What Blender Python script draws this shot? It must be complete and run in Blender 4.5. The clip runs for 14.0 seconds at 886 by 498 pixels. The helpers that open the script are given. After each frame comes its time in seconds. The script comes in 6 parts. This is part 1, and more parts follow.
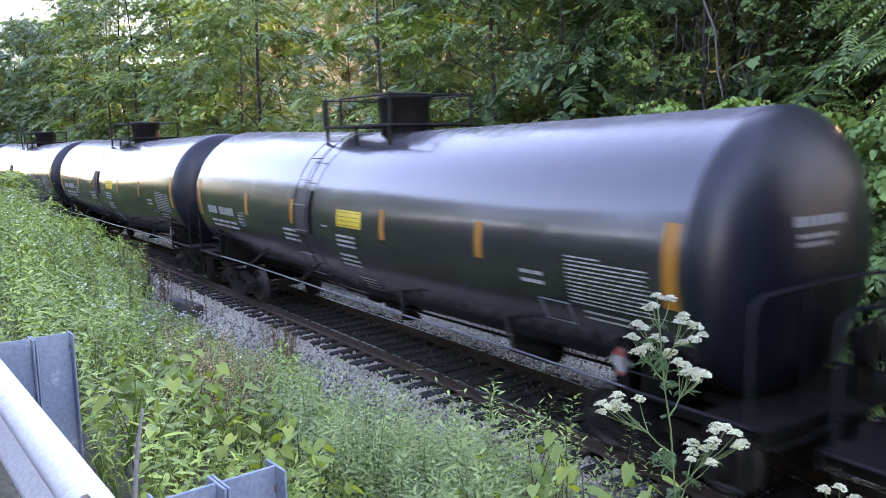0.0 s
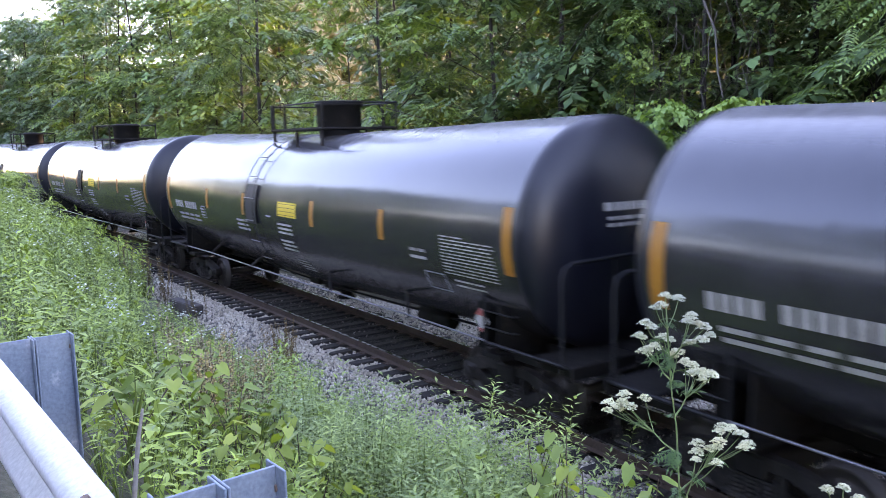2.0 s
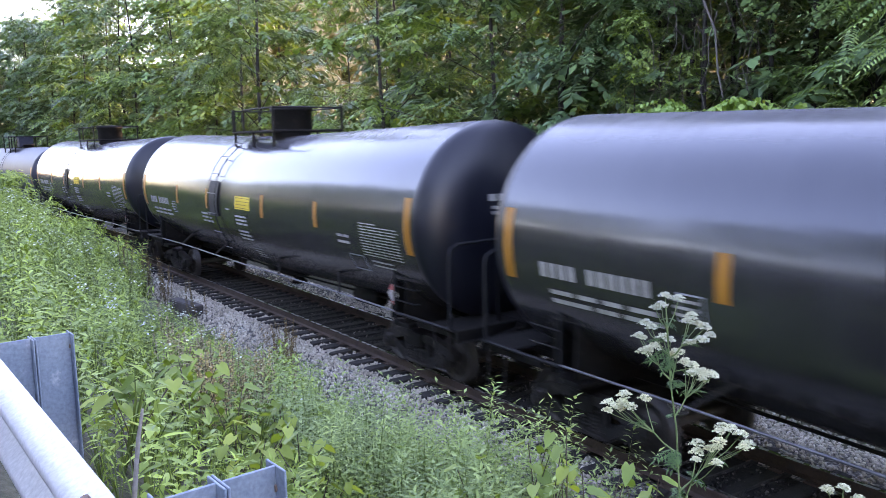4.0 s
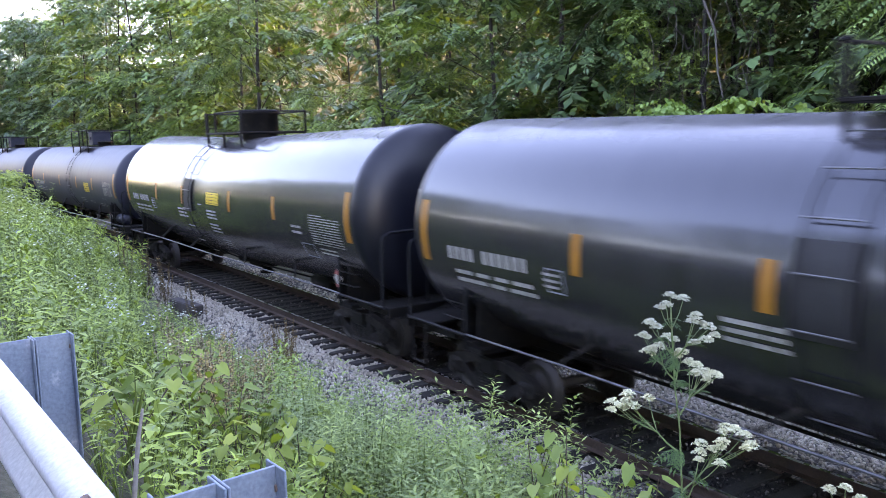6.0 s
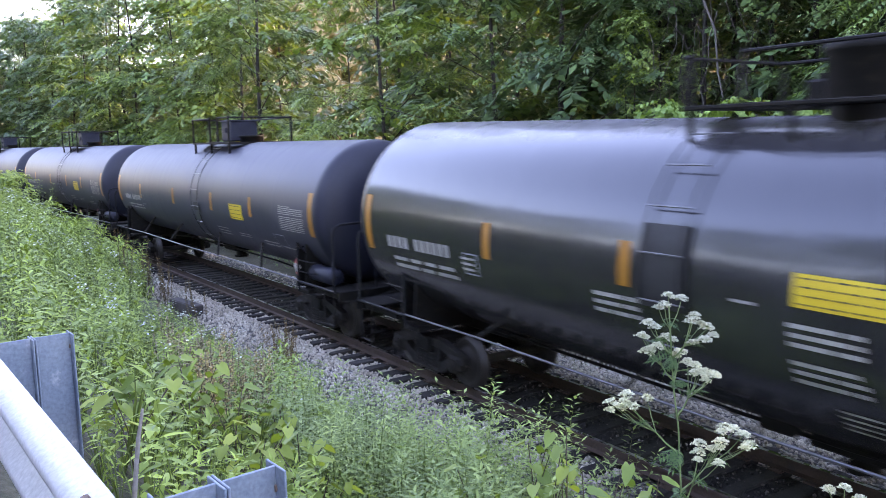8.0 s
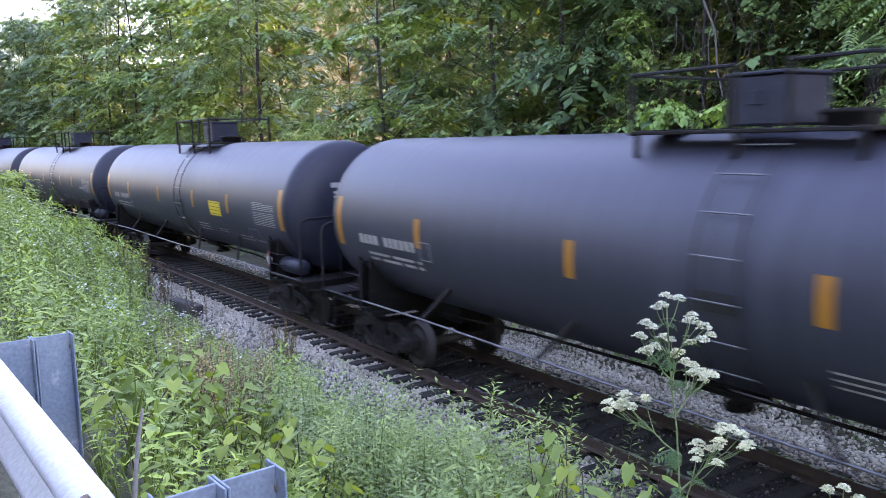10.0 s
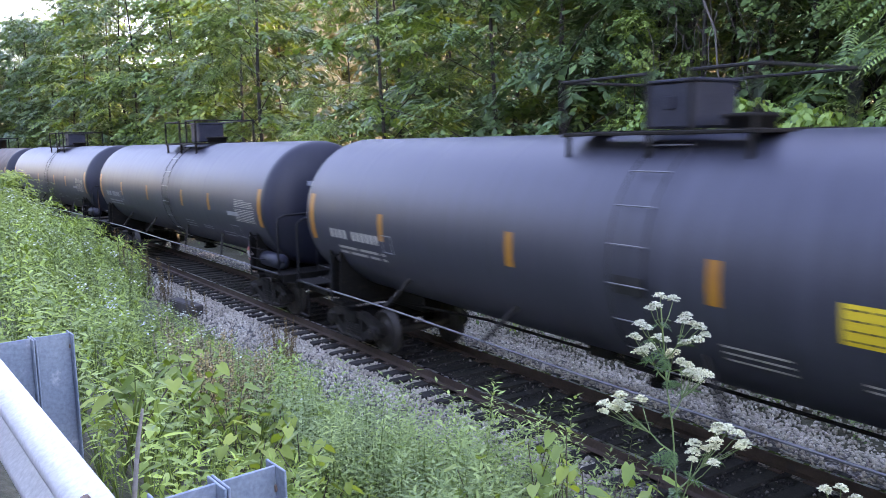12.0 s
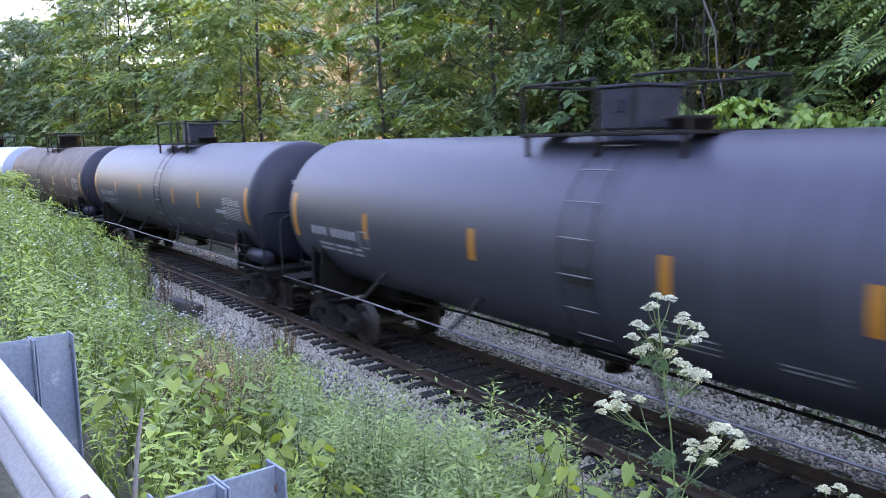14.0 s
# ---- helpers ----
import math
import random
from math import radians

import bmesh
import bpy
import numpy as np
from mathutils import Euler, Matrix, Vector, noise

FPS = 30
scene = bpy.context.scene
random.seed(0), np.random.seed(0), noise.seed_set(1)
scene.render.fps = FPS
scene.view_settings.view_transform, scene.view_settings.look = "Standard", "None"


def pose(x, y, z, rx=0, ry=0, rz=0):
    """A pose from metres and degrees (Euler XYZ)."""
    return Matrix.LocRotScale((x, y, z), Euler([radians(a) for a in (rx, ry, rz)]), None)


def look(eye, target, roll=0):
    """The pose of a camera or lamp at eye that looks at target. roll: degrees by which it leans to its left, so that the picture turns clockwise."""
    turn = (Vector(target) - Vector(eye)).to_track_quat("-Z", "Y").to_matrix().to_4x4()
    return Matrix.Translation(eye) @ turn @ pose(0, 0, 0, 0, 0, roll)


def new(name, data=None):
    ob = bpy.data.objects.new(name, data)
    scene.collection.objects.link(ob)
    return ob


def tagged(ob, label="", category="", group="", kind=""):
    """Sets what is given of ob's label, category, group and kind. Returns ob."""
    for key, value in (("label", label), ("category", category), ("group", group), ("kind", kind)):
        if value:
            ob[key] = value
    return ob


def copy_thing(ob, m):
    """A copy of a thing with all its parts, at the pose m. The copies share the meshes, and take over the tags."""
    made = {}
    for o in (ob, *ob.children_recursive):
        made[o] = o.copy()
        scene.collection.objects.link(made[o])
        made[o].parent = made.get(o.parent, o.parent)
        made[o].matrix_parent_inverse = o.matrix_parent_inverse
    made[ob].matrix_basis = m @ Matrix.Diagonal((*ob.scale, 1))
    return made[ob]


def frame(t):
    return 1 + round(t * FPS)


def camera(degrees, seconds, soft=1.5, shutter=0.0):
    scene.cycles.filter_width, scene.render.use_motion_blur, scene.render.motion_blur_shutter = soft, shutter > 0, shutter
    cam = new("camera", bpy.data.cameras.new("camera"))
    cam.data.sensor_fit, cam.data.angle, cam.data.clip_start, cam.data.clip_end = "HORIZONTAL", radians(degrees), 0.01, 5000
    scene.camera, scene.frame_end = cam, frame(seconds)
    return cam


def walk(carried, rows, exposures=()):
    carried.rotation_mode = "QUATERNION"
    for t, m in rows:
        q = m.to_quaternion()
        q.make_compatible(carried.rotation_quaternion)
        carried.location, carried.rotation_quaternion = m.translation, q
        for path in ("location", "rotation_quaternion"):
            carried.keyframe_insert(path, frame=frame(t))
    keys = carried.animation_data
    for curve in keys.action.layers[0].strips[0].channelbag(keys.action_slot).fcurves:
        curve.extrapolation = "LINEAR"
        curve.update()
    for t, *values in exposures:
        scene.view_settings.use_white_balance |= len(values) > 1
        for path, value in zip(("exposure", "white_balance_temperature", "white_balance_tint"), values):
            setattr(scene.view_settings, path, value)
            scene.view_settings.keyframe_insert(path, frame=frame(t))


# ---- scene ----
# ---------------------------------------------------------------- camera
EYE = (0.0, 0.0, 4.0865)
cam = camera(58.454, 14.0, soft=0.8, shutter=0.5)
CAM_POSE = look(EYE, (0.0, 99.0675, 4.0865 - 13.6247), roll=-1.139)
walk(cam, [(0.0, CAM_POSE), (14.0, CAM_POSE)],
     exposures=[(0.0, 4.28, 7750, 42), (14.0, 4.28, 7750, 42)])

# ---------------------------------------------------------------- light
SUN_AZ, SUN_EL = 0.78, radians(16)
world = bpy.data.worlds.new("evening_sky")
scene.world = world
world.use_nodes = True
wn = world.node_tree
sky = wn.nodes.new("ShaderNodeTexSky")
sky.sky_type = "NISHITA"
sky.sun_disc = False
sky.sun_elevation = SUN_EL
sky.sun_rotation = SUN_AZ % (2 * math.pi)
sky.dust_density = 0.3
sky.air_density = 1.0
sky.ozone_density = 2.0
wn.links.new(sky.outputs[0], wn.nodes["Background"].inputs[0])
wn.nodes["Background"].inputs[1].default_value = 0.12

sun_data = bpy.data.lights.new("sun", "SUN")
sun_data.energy, sun_data.angle, sun_data.color = 1.6, radians(0.6), (1.0, 0.78, 0.46)
sun = new("sun", sun_data)
sun_dir = Vector((math.sin(SUN_AZ) * math.cos(SUN_EL), math.cos(SUN_AZ) * math.cos(SUN_EL), math.sin(SUN_EL)))
sun.matrix_world = look(sun_dir * 200, (0, 0, 0))

# ---------------------------------------------------------------- the line of the track
# s runs along the rails in the direction of travel, lat to the far side, z from the rail head.
TRACK_Y, HEADING, K0, K1, K2 = 14.7593, -0.97524, -2.0658e-3, -7.9245e-5, -5.8773e-6
S_GRID = np.arange(-320.0, 130.0, 0.1)


def _heading(s):
    c = np.clip(s, -60.0, 30.0)
    k = K0 + K1 * c + K2 * c * c / 2
    h = HEADING + K0 * c + K1 * c * c / 2 + K2 * c ** 3 / 6
    out = np.where(s > 30.0, h + (s - c) * k, h)
    return out


H_GRID = _heading(S_GRID)
_i0 = int(round((0.0 - S_GRID[0]) / 0.1))
X_GRID = np.concatenate([[0], np.cumsum((np.cos(H_GRID)[1:] + np.cos(H_GRID)[:-1]) * 0.05)])
Y_GRID = np.concatenate([[0], np.cumsum((np.sin(H_GRID)[1:] + np.sin(H_GRID)[:-1]) * 0.05)])
X_GRID = X_GRID - X_GRID[_i0]
Y_GRID = Y_GRID - Y_GRID[_i0] + TRACK_Y


def heading(s):
    return float(np.interp(s, S_GRID, H_GRID))


def trk(s, lat=0.0, z=0.0):
    h = heading(s)
    return Vector((float(np.interp(s, S_GRID, X_GRID)) - lat * math.sin(h),
                   float(np.interp(s, S_GRID, Y_GRID)) + lat * math.cos(h), z))


def trk_np(s, lat):
    h = np.interp(s, S_GRID, H_GRID)
    return (np.interp(s, S_GRID, X_GRID) - lat * np.sin(h), np.interp(s, S_GRID, Y_GRID) + lat * np.cos(h))


def track_coords(x, y):
    """s and lat of many points of the plan."""
    step = 10
    sx, sy, ss = X_GRID[::step], Y_GRID[::step], S_GRID[::step]
    s = np.empty(len(x))
    for a in range(0, len(x), 4000):
        d = (x[a:a + 4000, None] - sx) ** 2 + (y[a:a + 4000, None] - sy) ** 2
        s[a:a + 4000] = ss[np.argmin(d, 1)]
    h = np.interp(s, S_GRID, H_GRID)
    dx, dy = x - np.interp(s, S_GRID, X_GRID), y - np.interp(s, S_GRID, Y_GRID)
    s2 = s + dx * np.cos(h) + dy * np.sin(h)
    return np.clip(s2, S_GRID[0], S_GRID[-1]), -dx * np.sin(h) + dy * np.cos(h)


# the lie of the land across the track
LAT_KEYS = [-90, -40, -19, -15.6, -15.0, -9.2, -8.1, -7.4, -6.6, -5.0, -2.75, -2.45, -1.75, 1.75, 3.1, 4.6, 7, 14, 30, 90]
Z_KEYS = [16, 9, 3.6, 2.5, 2.42, 2.48, 2.42, 2.12, 1.4, 0.38, -0.62, -0.66, -0.27, -0.27, -0.62, -0.7, -0.5, 0.1, 0.6, 1.0]


def smooth(a, b, x):
    t = np.clip((np.asarray(x) - a) / (b - a), 0, 1)
    return t * t * (3 - 2 * t)


def land(lat, s=0.0):
    """Height of the ground; the near bank swells where the line runs away from the camera."""
    swell = 0.75 * smooth(1, -13, s) * smooth(-8.2, -6.8, lat) * smooth(-1.9, -3.6, lat)
    return np.interp(lat, LAT_KEYS, Z_KEYS) + swell


# ---------------------------------------------------------------- materials
def _nodes(name):
    m = bpy.data.materials.new(name)
    m.use_nodes = True
    nt = m.node_tree
    return m, nt, nt.nodes["Principled BSDF"]


def _noise(nt, scale, detail=4.0, coord="Object", rough=0.55):
    tc = nt.nodes.new("ShaderNodeTexCoord")
    n = nt.nodes.new("ShaderNodeTexNoise")
    n.inputs["Scale"].default_value, n.inputs["Detail"].default_value = scale, detail
    n.inputs["Roughness"].default_value = rough
    nt.links.new(tc.outputs[coord], n.inputs["Vector"])
    return n.outputs["Fac"]


def _ramp(nt, fac, stops):
    r = nt.nodes.new("ShaderNodeValToRGB")
    e = r.color_ramp.elements
    while len(e) < len(stops):
        e.new(0.5)
    for el, (p, c) in zip(e, stops):
        el.position, el.color = p, (*c, 1)
    nt.links.new(fac, r.inputs[0])
    return r.outputs[0]


def _mix(nt, fac, a, b, mode="MIX"):
    n = nt.nodes.new("ShaderNodeMix")
    n.data_type, n.blend_type = "RGBA", mode
    for sock, val in ((n.inputs[0], fac), (n.inputs[6], a), (n.inputs[7], b)):
        if isinstance(val, (int, float)):
            sock.default_value = val
        elif isinstance(val, tuple):
            sock.default_value = (*val, 1)
        else:
            nt.links.new(val, sock)
    return n.outputs[2]


def _bump(nt, bsdf, height, strength, dist):
    b = nt.nodes.new("ShaderNodeBump")
    b.inputs["Strength"].default_value, b.inputs["Distance"].default_value = strength, dist
    nt.links.new(height, b.inputs["Height"])
    nt.links.new(b.outputs[0], bsdf.inputs["Normal"])


def surface(name, dark, light, rough=0.6, metal=0.0, big=1.2, fine=25.0, bump=0.2, dist=0.005, stain=None,
            stain_at=(0.56, 0.7), rough_var=0.12, spec=0.5, vary=0.0):
    """A worn surface: two tones in large patches, fine grain, stains, relief."""
    m, nt, b = _nodes(name)
    col = _ramp(nt, _noise(nt, big, 5.0), [(0.32, dark), (0.68, light)])
    grain = _noise(nt, fine, 4.0)
    col = _mix(nt, 0.35, col, _ramp(nt, grain, [(0.3, tuple(c * 0.6 for c in dark)), (0.7, tuple(min(1, c * 1.25) for c in light))]))
    if stain:
        f = _ramp(nt, _noise(nt, big * 2.7, 6.0, rough=0.65), [(stain_at[0], (0, 0, 0)), (stain_at[1], (1, 1, 1))])
        col = _mix(nt, f, col, stain)
    if vary:
        oi = nt.nodes.new("ShaderNodeObjectInfo")
        v = _ramp(nt, oi.outputs["Random"], [(0.0, (1 - vary,) * 3), (1.0, (1 + vary,) * 3)])
        col = _mix(nt, 1.0, col, v, "MULTIPLY")
    nt.links.new(col, b.inputs["Base Color"])
    r = nt.nodes.new("ShaderNodeMapRange")
    r.inputs[3].default_value, r.inputs[4].default_value = max(0.02, rough - rough_var), min(1, rough + rough_var)
    nt.links.new(_noise(nt, big * 3, 5.0), r.inputs[0])
    nt.links.new(r.outputs[0], b.inputs["Roughness"])
    b.inputs["Metallic"].default_value = metal
    b.inputs["Specular IOR Level"].default_value = spec
    if bump:
        _bump(nt, b, grain, bump, dist)
    return m


def leaf_material(name, dark, light, glow, amount=0.35, rough=0.5, patch=0.6, spec=0.3, vary=1.0):
    """Foliage: each leaf its own tone, patches over the plant, light shining through."""
    m, nt, b = _nodes(name)
    geo = nt.nodes.new("ShaderNodeNewGeometry")
    isl = geo.outputs["Random Per Island"]
    col = _ramp(nt, isl, [(0.0, dark), (1.0, light)])
    pn = _ramp(nt, _noise(nt, patch, 2.0), [(0.3, (0.62, 0.66, 0.7)), (0.7, (1.25, 1.22, 1.05))])
    col = _mix(nt, 1.0, col, pn, "MULTIPLY")
    oi = nt.nodes.new("ShaderNodeObjectInfo")
    ov = _ramp(nt, oi.outputs["Random"], [(0.0, (1 - 0.25 * vary, 1 - 0.15 * vary, 1 - 0.05 * vary)), (0.5, (1, 1, 1)), (1.0, (1 + 0.25 * vary, 1 + 0.15 * vary, 1 - 0.1 * vary))])
    col = _mix(nt, 1.0, col, ov, "MULTIPLY")
    nt.links.new(col, b.inputs["Base Color"])
    b.inputs["Roughness"].default_value = rough
    b.inputs["Specular IOR Level"].default_value = spec
    tr = nt.nodes.new("ShaderNodeBsdfTranslucent")
    nt.links.new(_mix(nt, 1.0, col, glow, "MULTIPLY"), tr.inputs[0])
    mx = nt.nodes.new("ShaderNodeMixShader")
    mx.inputs[0].default_value = amount
    out = nt.nodes["Material Output"]
    nt.links.new(b.outputs[0], mx.inputs[1])
    nt.links.new(tr.outputs[0], mx.inputs[2])
    nt.links.new(mx.outputs[0], out.inputs[0])
    return m


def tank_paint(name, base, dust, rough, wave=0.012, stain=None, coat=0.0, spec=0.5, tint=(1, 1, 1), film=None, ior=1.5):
    """Painted jacket: faint plate waviness, streaks running down, a dusty film that paints the top lighter.
    film: the film's colour, its cover low on the flank and along the top."""
    m, nt, b = _nodes(name)
    tc = nt.nodes.new("ShaderNodeTexCoord")
    mp = nt.nodes.new("ShaderNodeMapping")
    mp.inputs["Scale"].default_value = (3.0, 1.0, 0.22)
    nt.links.new(tc.outputs["Object"], mp.inputs[0])
    st = nt.nodes.new("ShaderNodeTexNoise")
    st.inputs["Scale"].default_value, st.inputs["Detail"].default_value = 1.6, 6.0
    nt.links.new(mp.outputs[0], st.inputs["Vector"])
    col = _ramp(nt, st.outputs["Fac"], [(0.3, base), (0.75, dust)])
    fine = _noise(nt, 40.0, 4.0)
    col = _mix(nt, 0.25, col, _ramp(nt, fine, [(0.35, base), (0.7, dust)]))
    if stain:
        f = _ramp(nt, _noise(nt, 1.1, 7.0, rough=0.7), [(0.45, (0, 0, 0)), (0.62, (1, 1, 1))])
        col = _mix(nt, f, col, stain)
    nt.links.new(col, b.inputs["Base Color"])
    r = nt.nodes.new("ShaderNodeMapRange")
    r.inputs[3].default_value, r.inputs[4].default_value = max(0.03, rough - 0.08), rough + 0.1
    nt.links.new(st.outputs["Fac"], r.inputs[0])
    nt.links.new(r.outputs[0], b.inputs["Roughness"])
    b.inputs["Coat Weight"].default_value = coat
    b.inputs["Specular Tint"].default_value = (*tint, 1)
    b.inputs["Specular IOR Level"].default_value = spec
    b.inputs["Coat Roughness"].default_value = 0.11
    mp2 = nt.nodes.new("ShaderNodeMapping")
    mp2.inputs["Scale"].default_value = (0.55, 0.9, 0.9)
    nt.links.new(tc.outputs["Object"], mp2.inputs[0])
    wv = nt.nodes.new("ShaderNodeTexNoise")
    wv.inputs["Scale"].default_value, wv.inputs["Detail"].default_value = 1.0, 1.5
    nt.links.new(mp2.outputs[0], wv.inputs["Vector"])
    bp = nt.nodes.new("ShaderNodeBump")
    bp.inputs["Strength"].default_value, bp.inputs["Distance"].default_value = 0.6, wave
    nt.links.new(wv.outputs["Fac"], bp.inputs["Height"])
    nt.links.new(bp.outputs[0], b.inputs["Normal"])
    nt.links.new(bp.outputs[0], b.inputs["Coat Normal"])
    b.inputs["IOR"].default_value = ior
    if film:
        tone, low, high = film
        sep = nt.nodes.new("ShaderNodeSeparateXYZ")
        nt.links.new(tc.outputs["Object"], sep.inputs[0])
        # cover grows towards the tank top, painting in its brighter reflected light
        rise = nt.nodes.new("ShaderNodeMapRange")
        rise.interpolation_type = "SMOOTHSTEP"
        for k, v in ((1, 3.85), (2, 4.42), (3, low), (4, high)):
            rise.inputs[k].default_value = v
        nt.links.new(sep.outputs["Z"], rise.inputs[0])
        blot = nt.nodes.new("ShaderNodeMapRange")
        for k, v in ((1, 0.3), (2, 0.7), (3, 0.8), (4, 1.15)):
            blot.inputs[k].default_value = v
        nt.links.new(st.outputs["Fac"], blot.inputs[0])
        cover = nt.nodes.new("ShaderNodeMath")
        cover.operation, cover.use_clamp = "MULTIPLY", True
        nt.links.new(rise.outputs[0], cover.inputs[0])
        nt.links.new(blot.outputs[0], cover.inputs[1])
        pale_film = nt.nodes.new("ShaderNodeBsdfDiffuse")
        nt.links.new(_ramp(nt, fine, [(0.3, tuple(c * 0.8 for c in tone)), (0.7, tuple(c * 1.15 for c in tone))]), pale_film.inputs[0])
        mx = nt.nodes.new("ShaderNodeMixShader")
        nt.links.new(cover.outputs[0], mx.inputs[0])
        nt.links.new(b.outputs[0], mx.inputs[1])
        nt.links.new(pale_film.outputs[0], mx.inputs[2])
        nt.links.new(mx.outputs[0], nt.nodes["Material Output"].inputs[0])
    return m


def ground_material():
    """Soil and leaf litter on the banks, crushed stone on the bed."""
    m, nt, b = _nodes("soil_and_litter")
    col = _ramp(nt, _noise(nt, 0.5, 6.0), [(0.3, (0.035, 0.035, 0.018)), (0.55, (0.07, 0.065, 0.035)), (0.75, (0.12, 0.1, 0.06))])
    g = _noise(nt, 14.0, 6.0)
    col = _mix(nt, 0.5, col, _ramp(nt, g, [(0.35, (0.02, 0.025, 0.01)), (0.7, (0.14, 0.12, 0.075))]))
    nt.links.new(col, b.inputs["Base Color"])
    b.inputs["Roughness"].default_value = 0.95
    _bump(nt, b, g, 0.7, 0.05)
    return m


def stone_material(name, tones, rough=0.85, fine=60.0, grain=((0.14, 0.125, 0.1), (0.62, 0.56, 0.46))):
    m, nt, b = _nodes(name)
    geo = nt.nodes.new("ShaderNodeNewGeometry")
    col = _ramp(nt, geo.outputs["Random Per Island"], tones)
    g = _noise(nt, fine, 4.0)
    col = _mix(nt, 0.4, col, _ramp(nt, g, [(0.3, grain[0]), (0.7, grain[1])]))
    col = _mix(nt, 1.0, col, _ramp(nt, _noise(nt, 0.7, 4.0), [(0.35, (0.85, 0.82, 0.8)), (0.65, (1.15, 1.15, 1.15))]), "MULTIPLY")
    nt.links.new(col, b.inputs["Base Color"])
    b.inputs["Roughness"].default_value = rough
    _bump(nt, b, g, 0.4, 0.01)
    return m


def bed_material():
    """Crushed-stone bed below the loose stones."""
    m, nt, b = _nodes("ballast_bed")
    tc = nt.nodes.new("ShaderNodeTexCoord")
    vo = nt.nodes.new("ShaderNodeTexVoronoi")
    vo.inputs["Scale"].default_value = 19.0
    nt.links.new(tc.outputs["Object"], vo.inputs["Vector"])
    sep = nt.nodes.new("ShaderNodeSeparateColor")
    nt.links.new(vo.outputs["Color"], sep.inputs[0])
    col = _ramp(nt, sep.outputs[0], [(0.0, (0.15, 0.138, 0.125)), (0.6, (0.32, 0.295, 0.265)), (1.0, (0.48, 0.445, 0.405))])
    # gaps between the stones darkened in the colour
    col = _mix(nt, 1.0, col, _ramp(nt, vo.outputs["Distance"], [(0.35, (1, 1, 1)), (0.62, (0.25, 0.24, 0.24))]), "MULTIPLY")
    col = _mix(nt, 1.0, col, _ramp(nt, _noise(nt, 0.8, 4.0), [(0.35, (0.6, 0.57, 0.54)), (0.65, (1.05, 1.05, 1.05))]), "MULTIPLY")
    nt.links.new(col, b.inputs["Base Color"])
    b.inputs["Roughness"].default_value = 0.9
    inv = nt.nodes.new("ShaderNodeMath")
    inv.operation = "SUBTRACT"
    inv.inputs[0].default_value = 1.0
    nt.links.new(vo.outputs["Distance"], inv.inputs[1])
    _bump(nt, b, inv.outputs[0], 0.9, 0.03)
    return m


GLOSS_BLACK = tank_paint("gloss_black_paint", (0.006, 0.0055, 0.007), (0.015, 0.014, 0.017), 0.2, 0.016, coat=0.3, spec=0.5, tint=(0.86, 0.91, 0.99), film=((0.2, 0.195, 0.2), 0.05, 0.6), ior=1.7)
MATT_GREY = tank_paint("weathered_black_paint", (0.023, 0.0235, 0.033), (0.04, 0.041, 0.056), 0.47, 0.006, spec=0.5, tint=(0.86, 0.9, 1.0))
BROWN_DIRT = tank_paint("dirty_brown_paint", (0.04, 0.026, 0.02), (0.12, 0.085, 0.07), 0.62, 0.02, stain=(0.13, 0.09, 0.075), spec=0.2)
PALE_BLUE = tank_paint("pale_blue_paint", (0.2, 0.24, 0.3), (0.32, 0.36, 0.42), 0.4, 0.01)
HOUSING = surface("dark_blue_grey_housing", (0.018, 0.02, 0.03), (0.032, 0.035, 0.048), 0.6, 0.0, 3.0, 40, 0.1, spec=0.15)
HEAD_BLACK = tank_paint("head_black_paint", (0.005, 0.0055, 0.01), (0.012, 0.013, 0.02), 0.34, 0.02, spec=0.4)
# darker tone than the shell paint, for heads and air reservoirs
HEAD_GREY = tank_paint("head_dark_paint", (0.011, 0.012, 0.021), (0.021, 0.023, 0.038), 0.5, 0.008, spec=0.35)
GEAR = surface("grimy_black_steel", (0.003, 0.0025, 0.0022), (0.009, 0.0075, 0.0065), 0.7, 0.0, 2.0, 40, 0.25, stain=(0.02, 0.0155, 0.012), spec=0.2)
CAST = surface("dusty_cast_steel", (0.006, 0.005, 0.0045), (0.02, 0.0165, 0.014), 0.78, 0.0, 3.0, 50, 0.3, stain=(0.05, 0.042, 0.034), spec=0.3)
PIPE = surface("worn_pale_steel_rod", (0.08, 0.08, 0.085), (0.19, 0.19, 0.2), 0.4, 0.6, 6.0, 60, 0.1)
BLACK_PIPE = surface("black_painted_tube", (0.005, 0.005, 0.006), (0.012, 0.012, 0.014), 0.6, 0.0, 5.0, 60, 0.1, spec=0.2)
WHEEL = surface("rolling_steel", (0.025, 0.021, 0.019), (0.06, 0.05, 0.044), 0.55, 0.4, 4.0, 40, 0.15)
ORANGE = surface("orange_reflective_film", (0.29, 0.105, 0.01), (0.37, 0.145, 0.015), 0.45, 0.0, 4.0, 60, 0.05)
YELLOW = surface("yellow_sign_film", (0.55, 0.36, 0.015), (0.66, 0.46, 0.03), 0.45, 0.0, 4.0, 60, 0.05)
WHITE_INK = surface("white_stencil_paint", (0.24, 0.225, 0.205), (0.4, 0.38, 0.35), 0.6, 0.0, 6.0, 60, 0.05)
FADED_INK = surface("faded_stencil_paint", (0.16, 0.165, 0.18), (0.3, 0.31, 0.33), 0.6, 0.0, 6.0, 60, 0.05)
BLACK_INK = surface("black_print", (0.02, 0.018, 0.012), (0.05, 0.045, 0.03), 0.6, 0.0, 6.0, 60, 0.05)
RED_FILM = surface("red_sign_film", (0.3, 0.05, 0.045), (0.42, 0.1, 0.08), 0.5, 0.0, 4.0, 60, 0.05)
